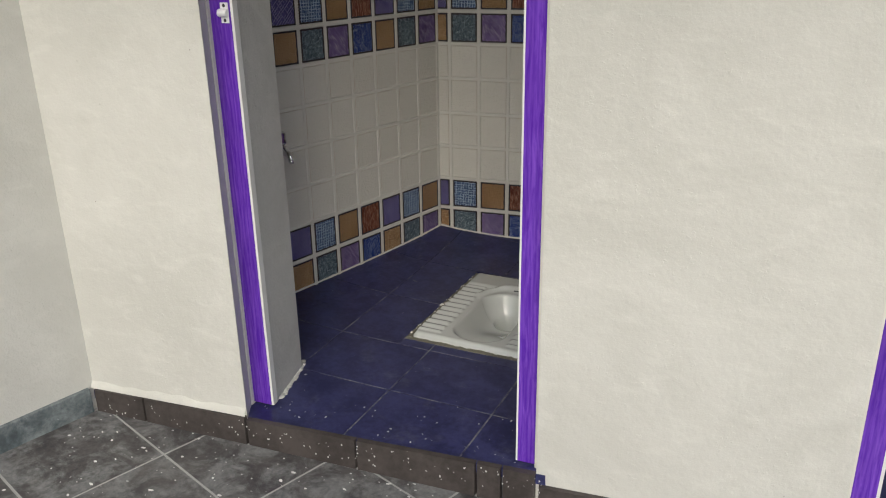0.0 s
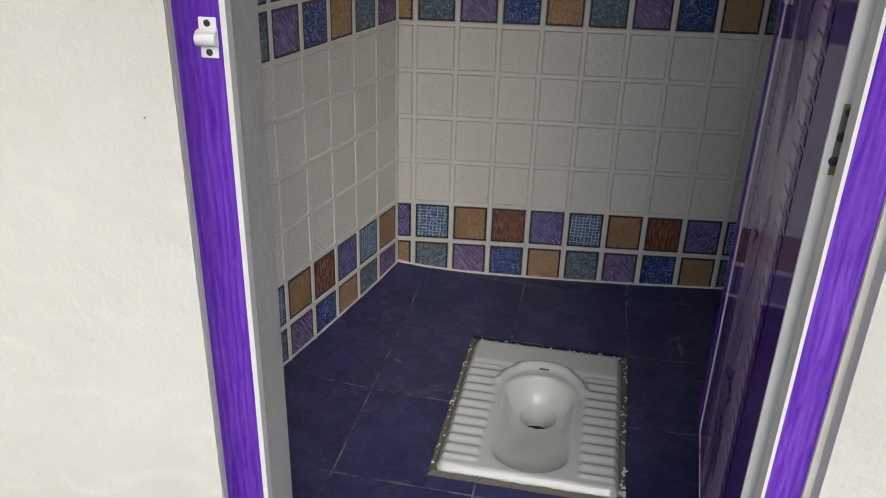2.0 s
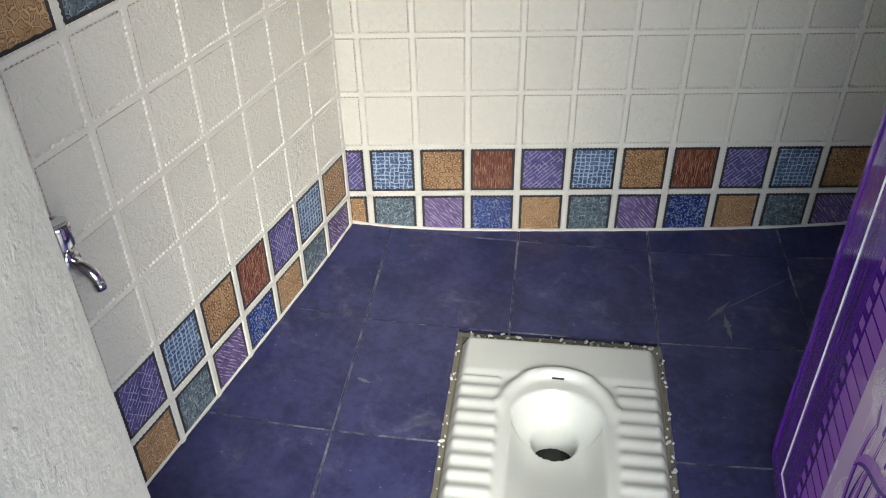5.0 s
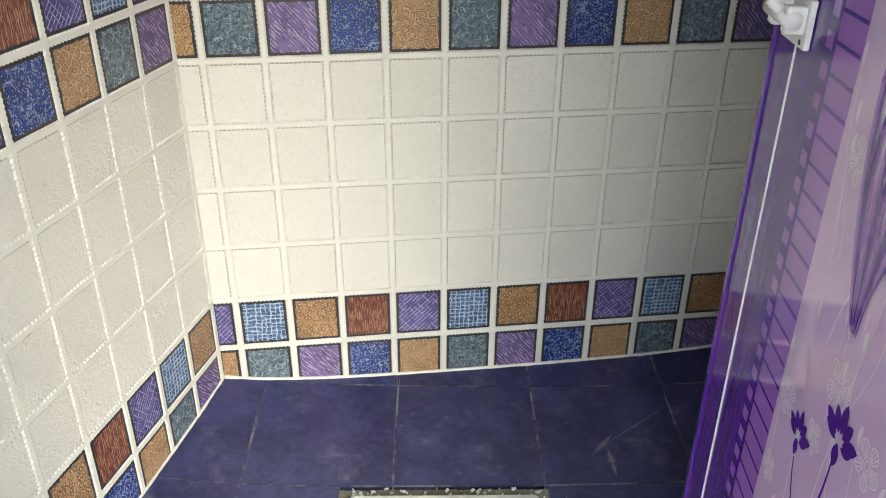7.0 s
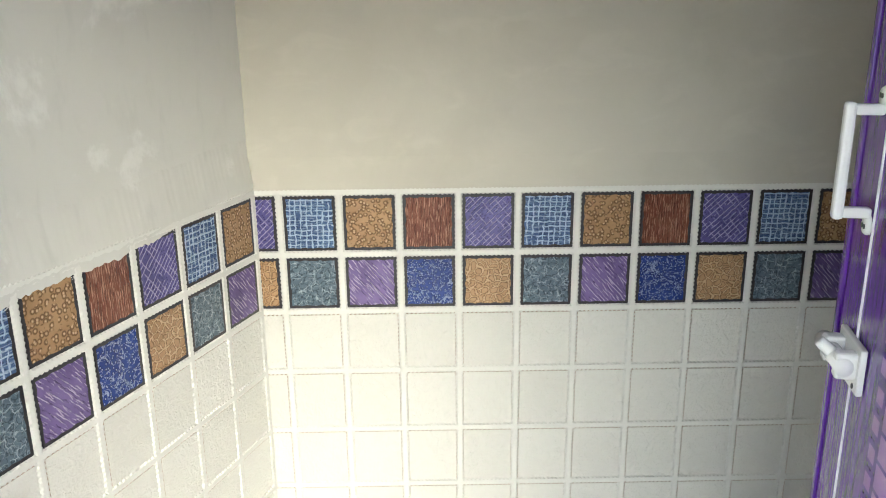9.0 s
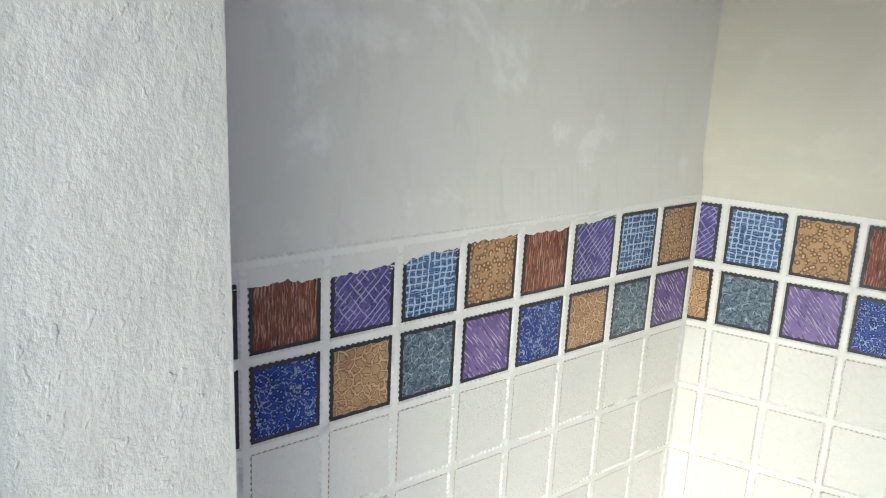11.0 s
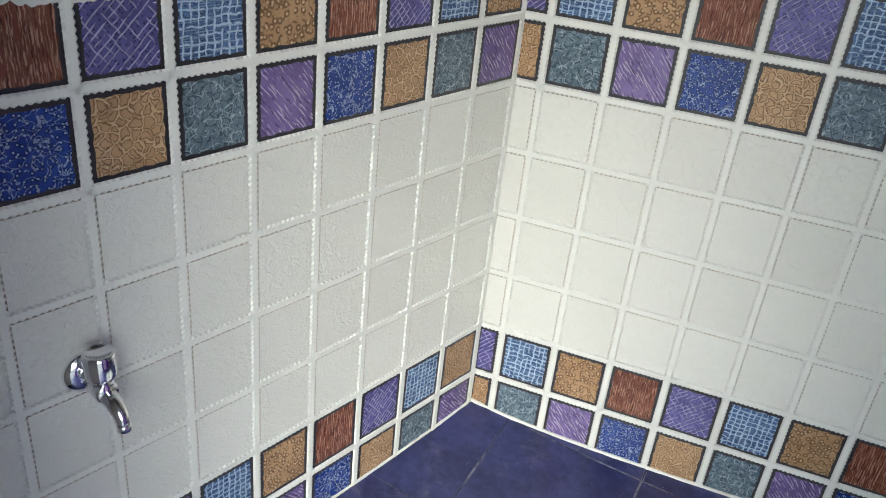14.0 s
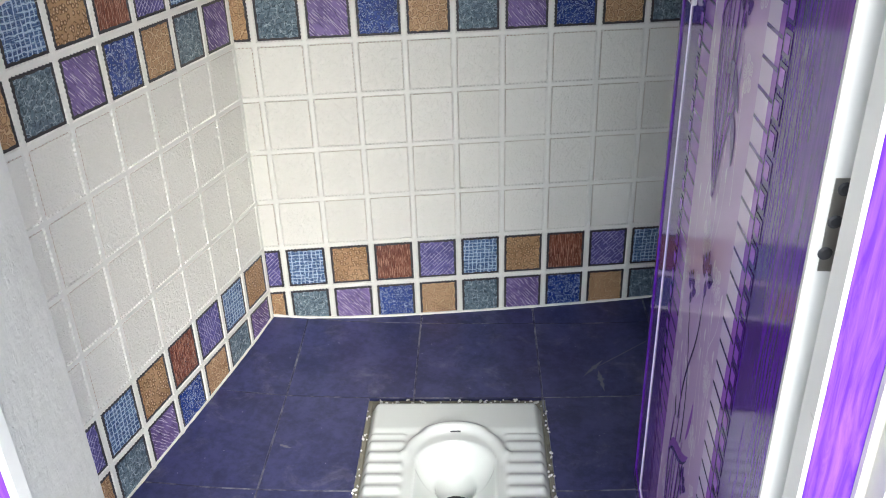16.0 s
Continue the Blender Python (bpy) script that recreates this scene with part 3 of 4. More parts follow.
# ---- tap ----
def tap():
    ob = empty("water_tap", "small chrome water tap fixed to the cream tiled wall", "tap", Matrix.Translation((-0.0015, -0.928, 0.722)))
    out = Matrix.Rotation(radians(90), 4, "Y")
    part("flange", lathe([(0, 0), (0.031, 0), (0.0315, 0.003), (0.029, 0.008), (0.020, 0.012), (0.0125, 0.014), (0, 0.0145)], 32, m=out), CHROME, ob, smooth=True)
    b = lathe([(0.0115, 0.010), (0.0115, 0.026), (0.014, 0.030), (0.014, 0.036), (0.0165, 0.040), (0.0165, 0.066), (0.014, 0.070), (0, 0.071)], 28, m=out)
    part("valve_body", b, CHROME, ob, smooth=True)
    up = Matrix.Translation((0.054, 0, 0.008))
    part("knob", lathe([(0, 0.0), (0.013, 0.0), (0.014, 0.010), (0.0205, 0.014), (0.0215, 0.018), (0.0215, 0.048), (0.0200, 0.052), (0.0172, 0.0535), (0.0165, 0.0515), (0, 0.051)], 32, m=up), CHROME, ob, smooth=True)
    path = bezier((0.060, 0, -0.004), (0.085, 0, -0.010), (0.098, 0, -0.012), (0.102, 0.0, -0.032), 14)
    part("spout", tube(path, [0.0135 - 0.0045 * i / 14 for i in range(15)], 18), CHROME, ob, smooth=True)
    part("nozzle", lathe([(0.0075, -0.030), (0.0098, -0.031), (0.0098, -0.040), (0.0072, -0.040)], 20, m=Matrix.Translation((0.102, 0, 0))), CHROME, ob, smooth=True)


tap()


# ---- door frame ----
def rail_along(points_sd, z0, z1, bevel=0.0):
    return prism([sd(s, d) for s, d in points_sd], z0, z1)


def door_frame(name, s0, s1, wl, wr, d0, d1, deep_l, deep_r, label):
    """A plastic frame of two posts and a head; its face lies d0 deep at the first post and d1 at the last."""
    ob = empty(name, label, "door frame", kind="structure")

    def rail(a, b, near, far, z0, z1):
        back = lambda s: d0 + (d1 - d0) * (s - s0) / (s1 - s0)
        return rail_along([(a, back(a) + near), (b, back(b) + near), (b, back(b) + far), (a, back(a) + far)], z0, z1)

    top = HEAD - 0.03
    for left, s, w, deep in ((True, s0, wl, deep_l), (False, s1, wr, deep_r)):
        a, b = (s, s + w) if left else (s - w, s)
        part("frame_post", rail(a, b, 0.0, 0.018, 0.118, top), WOOD_LIGHT, ob, "purple printed wood-grain plastic post")
        e0, e1 = (b, b + 0.0075) if left else (a - 0.005, a)
        part("post_edge", rail(e0, e1, 0.0006, deep, 0.118, top), PVC, ob, "white plastic edge")
        part("post_core", rail(a, b - 0.0002, 0.0185, deep - 0.001, 0.118, top), PVC, ob)
    for a, b, near in ((s0 - 0.0095, s0 + 0.001, -0.012), (s1 - 0.001, s1 + 0.0105, -0.006)):
        part("frame_filler", rail(a, b, near, 0.045, 0.112, top), JAMB_PAINT, ob, "cement filling between frame and wall")
    part("frame_head", rail(s0 + wl, s1 - wr, 0.0, 0.045, HEAD - 0.08, top), WOOD_LIGHT, ob)
    return ob


frame_1 = door_frame("door_frame_1", 0.519, 1.391, 0.062, 0.049, 0.083, 0.030, 0.022, 0.024, "glossy purple wood-grain plastic door frame with white edges")
frame_2 = door_frame("door_frame_2", S2_L + 0.008, S2_R - 0.008, 0.055, 0.055, 0.03, 0.03, 0.05, 0.05, "glossy purple wood-grain plastic frame of the neighbouring door")


# white catch for the bolt, on the post
def bolt_catch():
    m = Matrix.Translation(sd(0.565, 0.0798, 1.2425)) @ Matrix.Rotation(A - radians(3.5), 4, "Z")
    ob = empty("bolt_catch", "small white plastic bolt catch screwed to the purple post", "bolt catch", m)
    part("catch_plate", box(-0.0115, -0.0035, -0.025, 0.0115, 0, 0.025, 0.0015), PLASTIC, ob)
    b = bmesh.new()
    prof = [(math.cos(math.pi * k / 10) * 0.0105, -0.003 - math.sin(math.pi * k / 10) * 0.014) for k in range(11)]
    ring = [[b.verts.new((x, y, z)) for z, y in prof] for x in (-0.013, 0.013)]
    for k in range(10):
        b.faces.new((ring[0][k], ring[0][k + 1], ring[1][k + 1], ring[1][k]))
    b.faces.new(ring[0])
    b.faces.new(ring[1][::-1])
    part("catch_loop", b, PLASTIC, ob)
    for z in (-0.0178, 0.0178):
        part("screw", lathe([(0, 0.0014), (0.0035, 0.0012), (0.0045, 0)], 14, m=Matrix.Translation((0, -0.0035, z)) @ Matrix.Rotation(radians(90), 4, "X")), DARK, ob)


bolt_catch()


# ---- door ----
FACE = 0.0142     # the printed face, from the middle of the leaf


def sheet(polys, bm=None, y=FACE, depth=0.0004):
    """Flat printed shapes on the door: outlines in (a, z)."""
    bm = bm or bmesh.new()
    for poly in polys:
        vs = [bm.verts.new((a, y + depth, z)) for a, z in poly]
        if len(vs) > 2:
            bm.faces.new(vs)
    return bm


def ribbon(path, widths, bm, y=FACE, depth=0.0004):
    n = len(path)
    left, right = [], []
    for i in range(n):
        a, b = path[max(i - 1, 0)], path[min(i + 1, n - 1)]
        t = Vector((b[0] - a[0], b[1] - a[1])).normalized()
        w = widths(i / (n - 1)) / 2
        left.append(bm.verts.new((path[i][0] - t.y * w, y + depth, path[i][1] + t.x * w)))
        right.append(bm.verts.new((path[i][0] + t.y * w, y + depth, path[i][1] - t.x * w)))
    for i in range(n - 1):
        bm.faces.new((left[i], right[i], right[i + 1], left[i + 1]))
    return bm


def blade(w):
    return lambda t: 0.0006 + w * math.sin(math.pi * min(1, t * 0.98 + 0.01)) ** 0.8


def taper(w0, w1):
    return lambda t: w0 + (w1 - w0) * t


def petals(bm, c, r, n, spread, turn, y, fat=0.34):
    for k in range(n):
        ang = radians(turn + spread * (k - (n - 1) / 2))
        dx, dz = math.cos(ang), math.sin(ang)
        start, end = 0.22 * r, r * (1.0 if k % 2 == 0 else 0.86)
        path = [(c[0] + dx * (start + (end - start) * i / 8), c[1] + dz * (start + (end - start) * i / 8)) for i in range(9)]
        ribbon(path, blade(r * fat), bm, y)


def iris(bm, c, r, y):
    petals(bm, c, r, 5, 34, 90, y)
    petals(bm, (c[0], c[1] - r * 0.1), r * 0.85, 2, 150, 90 + 180 - 180, y, 0.3)
    petals(bm, (c[0], c[1] + r * 0.12), r * 0.8, 1, 0, -90, y, 0.45)


def ghost_flower(bm, c, r, y, turn):
    for k in range(5):
        ang = radians(turn + 72 * k)
        for j in range(-2, 3):
            a2 = ang + radians(j * 12)
            ribbon([(c[0] + math.cos(a2) * r * 0.3, c[1] + math.sin(a2) * r * 0.3), (c[0] + math.cos(a2) * r * (1 - 0.05 * j * j), c[1] + math.sin(a2) * r * (1 - 0.05 * j * j))], lambda t: 0.0016, bm, y)
        rim = [(c[0] + math.cos(ang + radians(j * 6)) * r * (1.02 - 0.011 * j * j), c[1] + math.sin(ang + radians(j * 6)) * r * (1.02 - 0.011 * j * j)) for j in range(-5, 6)]
        ribbon(rim, lambda t: 0.0017, bm, y)
    ring = [(c[0] + math.cos(k * 0.7) * r * 0.2, c[1] + math.sin(k * 0.7) * r * 0.2) for k in range(10)]
    ribbon(ring, lambda t: 0.002, bm, y)


def bathroom_door():
    z0, z1 = 0.150, HEAD - 0.09
    ob = empty("bathroom_door", "glossy purple plastic toilet door printed with lilac flowers, standing open", "door",
               Matrix.Translation(PIN) @ Matrix.Rotation(radians(SWING), 4, "Z") @ Matrix.Translation((0.0326, 0.0158, 0)) @ Matrix.Diagonal((0.905, 1, 1, 1)))
    t = FACE - 0.0004
    part("door_leaf", box(-0.028, -t, z0, LEAF - 0.016, t, z1, 0.001), WOOD_DARK, ob)
    part("edge_channel", box(LEAF - 0.016, -t - 0.003, z0, LEAF, t + 0.003, z1, 0.002), WOOD_DARK, ob, "dark purple wood-grain edge strip")
    part("bottom_channel", box(-0.0285, -t - 0.0025, z0 - 0.004, LEAF - 0.0005, t + 0.0025, z0 + 0.03, 0.002), WOOD_DARK, ob)
    part("top_channel", box(-0.0285, -t - 0.0025, z1 - 0.03, LEAF - 0.0005, t + 0.0025, z1 + 0.004, 0.002), WOOD_DARK, ob)
    part("hinge_channel", box(-0.036, -t - 0.001, z0, -0.0285, t + 0.0005, z1, 0.001), PVC, ob, "white plastic hinge edge")
    for z in (0.35, 1.108, 1.76):
        plate = part("hinge_plate", box(-0.0375, -t, z, -0.0358, 0.0045, z + 0.090), STEEL, ob, "dull steel hinge plate")
        for k in range(3):
            c = Matrix.Translation((-0.0375, -0.002 - 0.003 * (k - 1), z + 0.018 + 0.031 * k)) @ Matrix.Rotation(radians(-90), 4, "Y")
            part("screw", lathe([(0, 0.0012), (0.004, 0.0012), (0.0065, 0.0)], 14, m=c), DARK, plate)
    w0, w1 = z0 + 0.04, z1 - 0.04
    part("white_line", tube([(0.725, FACE, w0), (0.725, FACE, w1)], 0.0019, 8), WHITE_LINE, ob, "thin white bead")
    part("white_line", tube([(0.06, FACE, w0), (0.725, FACE, w0)], 0.0018, 8), WHITE_LINE, ob, "thin white bead")
    part("printed_band", sheet([[(0.529, w0), (0.602, w0), (0.602, w1), (0.529, w1)], [(0.160, w0), (0.180, w0), (0.180, w1), (0.160, w1)]]), LILAC, ob, "lilac printed band")
    part("printed_field", sheet([[(0.180, w0), (0.232, w0), (0.232, w1), (0.180, w1)]]), PALEST, ob, "very pale lilac printed band")
    part("flower_panel", sheet([[(0.232, w0), (0.529, w0), (0.529, w1), (0.232, w1)]]), PALE, ob, "pale lilac printed panel")
    bars, cells, shine = bmesh.new(), bmesh.new(), bmesh.new()
    z = w0 + 0.01
    while z < w1 - 0.02:
        sheet([[(0.530, z), (0.602, z), (0.602, z + 0.0045), (0.530, z + 0.0045)], [(0.162, z), (0.231, z), (0.231, z + 0.0045), (0.162, z + 0.0045)]], bars, FACE + 0.0004)
        for a0, a1 in ((0.604, 0.636), (0.127, 0.158)):
            sheet([[(a0, z - 0.014), (a1, z - 0.014), (a1, z + 0.014), (a0, z + 0.014)]], cells, FACE)
            sheet([[(a0 + 0.006, z - 0.009), (a1 - 0.005, z - 0.009), (a1 - 0.005, z + 0.009), (a0 + 0.006, z + 0.009)]], shine, FACE + 0.0004)
        z += 0.0335
    part("printed_bars", bars, DEEP, ob, "dark violet printed bars")
    part("printed_squares", cells, DEEP, ob, "dark violet printed squares")
    part("square_centres", shine, LILAC, ob)
    ghosts, stems, leaves, soft = bmesh.new(), bmesh.new(), bmesh.new(), bmesh.new()
    random.seed(11)
    y1, y2, y3 = FACE + 0.0004, FACE + 0.0008, FACE + 0.0012
    period = 0.735
    for rep in range(-1, 3):
        o = rep * period

        def at(a, h):
            return (a, h + o)
        # two crossing stems with an iris each
        ribbon(bezier(at(0.356, 0.872), at(0.352, 0.74), at(0.425, 0.745), at(0.425, 0.60), 22), taper(0.0035, 0.0075), stems, y2)
        ribbon(bezier(at(0.443, 0.806), at(0.425, 0.74), at(0.375, 0.72), at(0.386, 0.58), 22), taper(0.003, 0.006), stems, y2)
        iris(stems, at(0.354, 0.898), 0.045, y2)
        iris(stems, at(0.446, 0.832), 0.036, y2)
        iris(stems, at(0.335, 0.535), 0.035, y2)
        # the bouquet of blades that runs to a point
        tip = (0.392, 0.272)
        for k, (a, h, bend, wid) in enumerate(((0.452, 0.60, 0.062, 0.013), (0.432, 0.53, 0.045, 0.010), (0.418, 0.62, 0.030, 0.009), (0.398, 0.56, 0.016, 0.010), (0.372, 0.60, 0.000, 0.011), (0.346, 0.585, -0.012, 0.014), (0.322, 0.50, -0.006, 0.010))):
            path = bezier(at(tip[0] - 0.002 * k + 0.006, tip[1]), at(tip[0] + bend, tip[1] + 0.10), at(a + bend * 0.5, h - 0.10), at(a, h), 18)
            ribbon(path, blade(wid * 0.8), leaves if k % 2 else soft, y2)
            ribbon([(p[0] - 0.006, p[1]) for p in path], blade(wid * 0.45), soft if k % 2 else leaves, y3)
        ribbon(bezier(at(0.395, 0.445), at(0.365, 0.475), at(0.340, 0.435), at(0.306, 0.418), 14), blade(0.027), leaves, y3)
        ribbon(bezier(at(0.345, 0.405), at(0.325, 0.405), at(0.312, 0.375), at(0.308, 0.348), 12), blade(0.023), leaves, y3)
        ribbon(bezier(at(0.386, 0.30), at(0.380, 0.38), at(0.37, 0.40), at(0.345, 0.405), 14), blade(0.008), leaves, y3)
        ribbon(bezier(at(0.470, 0.50), at(0.43, 0.575), at(0.38, 0.535), at(0.315, 0.605), 18), blade(0.024), soft, y3)
        ribbon(bezier(at(0.468, 0.497), at(0.43, 0.56), at(0.38, 0.523), at(0.322, 0.592), 18), blade(0.008), leaves, y3 + 0.0003)
        ribbon(bezier(at(0.330, 0.70), at(0.328, 0.67), at(0.340, 0.64), at(0.352, 0.61), 10), blade(0.013), soft, y2)
        ribbon(bezier(at(0.452, 0.69), at(0.436, 0.665), at(0.425, 0.645), at(0.412, 0.61), 10), blade(0.009), soft, y2)
        ribbon(bezier(at(0.462, 0.625), at(0.458, 0.608), at(0.452, 0.60), at(0.446, 0.59), 8), blade(0.009), leaves, y2)
        # white ghost flowers and twigs behind
        for a, h, r in ((0.50, 0.85, 0.024), (0.29, 0.92, 0.026), (0.385, 0.945, 0.03), (0.272, 0.78, 0.026), (0.49, 0.63, 0.026), (0.40, 0.71, 0.022), (0.31, 0.645, 0.024), (0.47, 0.42, 0.025), (0.285, 0.47, 0.023), (0.505, 0.74, 0.020), (0.41, 0.86, 0.020), (0.26, 0.57, 0.022)):
            ghost_flower(ghosts, at(a, h), r, y1, random.uniform(0, 72))
        for k in range(26):
            a, h = random.uniform(0.245, 0.515), random.uniform(0.27, 1.0)
            b = min(0.52, max(0.24, a + random.uniform(-0.05, 0.05)))
            up = random.uniform(0.08, 0.2)
            ribbon(bezier(at(a, h), at(a, h + up * 0.4), at(b, h + up * 0.5), at(b, h + up), 10), taper(0.0022, 0.0012), ghosts, y1)
            ribbon(bezier(at(b, h + up), at(b + 0.004, h + up + 0.008), at(b + 0.003, h + up + 0.018), at(b, h + up + 0.024), 6), blade(0.008), ghosts, y1)
    for bm in (ghosts, stems, leaves, soft):
        bmesh.ops.delete(bm, geom=[f for f in bm.faces if min(v.co.z for v in f.verts) < w0 or max(v.co.z for v in f.verts) > w1 or min(v.co.x for v in f.verts) < 0.233 or max(v.co.x for v in f.verts) > 0.528], context="FACES")
    part("ghost_blossoms", ghosts, GHOST, ob, "white outlined blossoms and twigs")
    part("iris_stems", stems, DEEP, ob, "dark violet irises on crossing stems")
    part("dark_blades", leaves, DEEP, ob, "dark violet blades of grass")
    part("soft_blades", soft, LILAC, ob, "lilac blades of grass")
    # pull handle
    h = part("pull_handle", box(0.732, FACE + 0.030, 1.402, 0.748, FACE + 0.042, 1.532, 0.004), PLASTIC, ob, "white plastic pull handle")
    for z, s in ((1.524, 1), (1.410, -1)):
        part("handle_arm", box(0.733, FACE + 0.001, z - 0.006, 0.747, FACE + 0.032, z + 0.006, 0.003), PLASTIC, h)
        part("handle_foot", lathe([(0, 0.006), (0.009, 0.006), (0.0115, 0.003), (0.0115, 0)], 20, m=Matrix.Translation((0.740, FACE + 0.0005, z + s * 0.014)) @ Matrix.Rotation(radians(-90), 4, "X")), PLASTIC, h, smooth=True)
        for k in (-0.004, 0.004):
            part("screw", lathe([(0, 0.001), (0.0026, 0.001), (0.003, 0)], 10, m=Matrix.Translation((0.740 + k, FACE + 0.0066, z + s * 0.015)) @ Matrix.Rotation(radians(-90), 4, "X")), DARK, h)
    # sliding bolt
    b = part("sliding_bolt", box(0.677, FACE + 0.0005, 1.212, 0.767, FACE + 0.008, 1.268, 0.002), PLASTIC, ob, "white plastic sliding bolt")
    part("bolt_rod", tube([(0.682, FACE + 0.022, 1.244), (0.778, FACE + 0.022, 1.244)], 0.0105, 18), PLASTIC, b, smooth=True)
    part("rod_guide", box(0.685, FACE + 0.006, 1.228, 0.704, FACE + 0.030, 1.260, 0.004), PLASTIC, b)
    part("rod_guide", box(0.739, FACE + 0.006, 1.228, 0.760, FACE + 0.030, 1.260, 0.004), PLASTIC, b)
    part("bolt_grip", tube([(0.720, FACE + 0.024, 1.246), (0.720, FACE + 0.042, 1.262)], [0.008, 0.0065], 14), PLASTIC, b, smooth=True)
    for a in (0.693, 0.750):
        part("screw", lathe([(0, 0.001), (0.003, 0.001), (0.0036, 0)], 10, m=Matrix.Translation((a, FACE + 0.008, 1.219)) @ Matrix.Rotation(radians(-90), 4, "X")), DARK, b)
    return ob


bathroom_door()


# ---- step and skirting ----
def wall_tile(parent, name, s0, s1, z0, z1, d, material, seed, label=""):
    """A tile stood against the outer face of the door wall."""
    b = bmesh.new()
    lo0, lo1 = z0(s0), z0(s1)
    hi0, hi1 = z1(s0), z1(s1)
    pts = [(s0, 0.004, lo0), (s1, 0.004, lo1), (s1, 0.004, hi1), (s0, 0.004, hi0)]
    e = 0.002
    front = [(s0 + e, -d, lo0), (s1 - e, -d, lo1), (s1 - e, -d, hi1 - e), (s0 + e, -d, hi0 - e)]
    back = [b.verts.new(p) for p in pts]
    fr = [b.verts.new(p) for p in front]
    b.faces.new(fr)
    for k in range(4):
        b.faces.new((back[k], back[(k + 1) % 4], fr[(k + 1) % 4], fr[k]))
    mid = (s0 + s1) / 2
    bmesh.ops.translate(b, vec=(-mid, 0, 0), verts=b.verts)
    return part(name, b, material, parent, label, Matrix.Translation(sd(mid, 0)) @ Matrix.Rotation(A, 4, "Z"))


base_z = lambda s: 0.048 - 0.028 * s - 0.008
skirt = empty("baseboard", "dark brown stone-look skirting tiles along the yard wall and step", "skirting", kind="structure")
step_top = lambda s: 0.1165
for k, (a, b) in enumerate(((0.012, 0.192), (0.195, 0.545))):
    wall_tile(skirt, "skirting_tile", a, b, base_z, lambda s: 0.124, 0.014, SKIRT_TILE, k)
for k, (a, b) in enumerate(((0.548, 0.892), (0.895, 1.239), (1.242, 1.309), (1.312, 1.400))):
    wall_tile(skirt, "riser_tile", a, b, base_z, step_top, 0.012, SKIRT_TILE, k)
for k in range(2):
    wall_tile(skirt, "skirting_tile", 1.408 + 0.358 * k, 1.763 + 0.358 * k, base_z, lambda s: 0.082, 0.012, SKIRT_TILE, k)
wall_tile(skirt, "riser_tile", 2.126, 2.5, base_z, step_top, 0.012, SKIRT_TILE, 3)
wall_tile(skirt, "riser_tile", 2.503, 2.928, base_z, step_top, 0.012, SKIRT_TILE, 3)
# along the side wall
side = empty("baseboard_side", "blue-grey slate-look skirting tiles along the side wall", "skirting", kind="structure")
for k in range(9):
    y0 = -1.724 - 0.36 * k
    b = box(-0.002, y0 - 0.357, 0.02, 0.014, y0, 0.128, 0.0015, seg=1)
    bmesh.ops.translate(b, vec=(0, -y0, 0), verts=b.verts)
    part("skirting_tile", b, SLATE_TILE, side, at=Matrix.Translation((0, y0, 0)))
# pale smear of plaster above the skirting
b = bmesh.new()
random.seed(3)
n = 60
top, bot, mid_r = [], [], []
for i in range(n + 1):
    s = 0.0 + 0.545 * i / n
    w = 0.008 + 0.010 * noise.noise(Vector((s * 14, 3.1, 0))) * 0.8
    bot.append(b.verts.new(sd(s, -0.010, 0.1243)))
    mid_r.append(b.verts.new(sd(s, -0.006, 0.128 + max(0.002, w))))
    top.append(b.verts.new(sd(s, 0.001, 0.134 + max(0.004, w) * 1.6)))
for i in range(n):
    b.faces.new((bot[i], bot[i + 1], mid_r[i + 1], mid_r[i]))
    b.faces.new((mid_r[i], mid_r[i + 1], top[i + 1], top[i]))
part("plaster_fillet", b, YARD_PAINT, skirt, "rough plaster line above the tiles", smooth=True)

# next door's floor, seen past its frame
thing("threshold_next_door", prism([sd(S2_L, 0.0), sd(S2_R, 0.0), sd(S2_R, 1.6), sd(S2_L, 1.6)], -0.1, 0.115), BLUE_FLOOR, "dark blue tiled floor of the neighbouring toilet", "floor", "structure")


# ---- floor tiles ----
def floor_tile(parent, poly, zf, thick, material, name="floor_tile", seg=3):
    c = sum((Vector(v) for v in poly), Vector()) / len(poly)
    b = bmesh.new()
    inset = [v + (c - v).normalized() * 0.0012 for v in poly]
    hi = [b.verts.new((v.x - c.x, v.y - c.y, zf(v.x, v.y))) for v in inset]
    lo = [b.verts.new((v.x - c.x, v.y - c.y, zf(v.x, v.y) - thick)) for v in poly]
    mid = b.verts.new((0, 0, zf(c.x, c.y)))
    for i in range(len(poly)):
        j = (i + 1) % len(poly)
        b.faces.new((hi[i], hi[j], mid))
        b.faces.new((lo[i], lo[j], hi[j], hi[i]))
    return part(name, b, material, parent, at=Matrix.Translation((c.x, c.y, 0)), smooth=False)


def refine(poly, n=3):
    out = []
    for i, a in enumerate(poly):
        b = poly[(i + 1) % len(poly)]
        out += [a + (b - a) * (k / n) for k in range(n)]
    return out


limits[0] = (sd(0, -0.002), N)


def row_edge(j):
    """Rows of whole tiles; the one before the threshold is cut short."""
    return PITCH * j if j >= -1 else PITCH * (j + 2) - 0.616


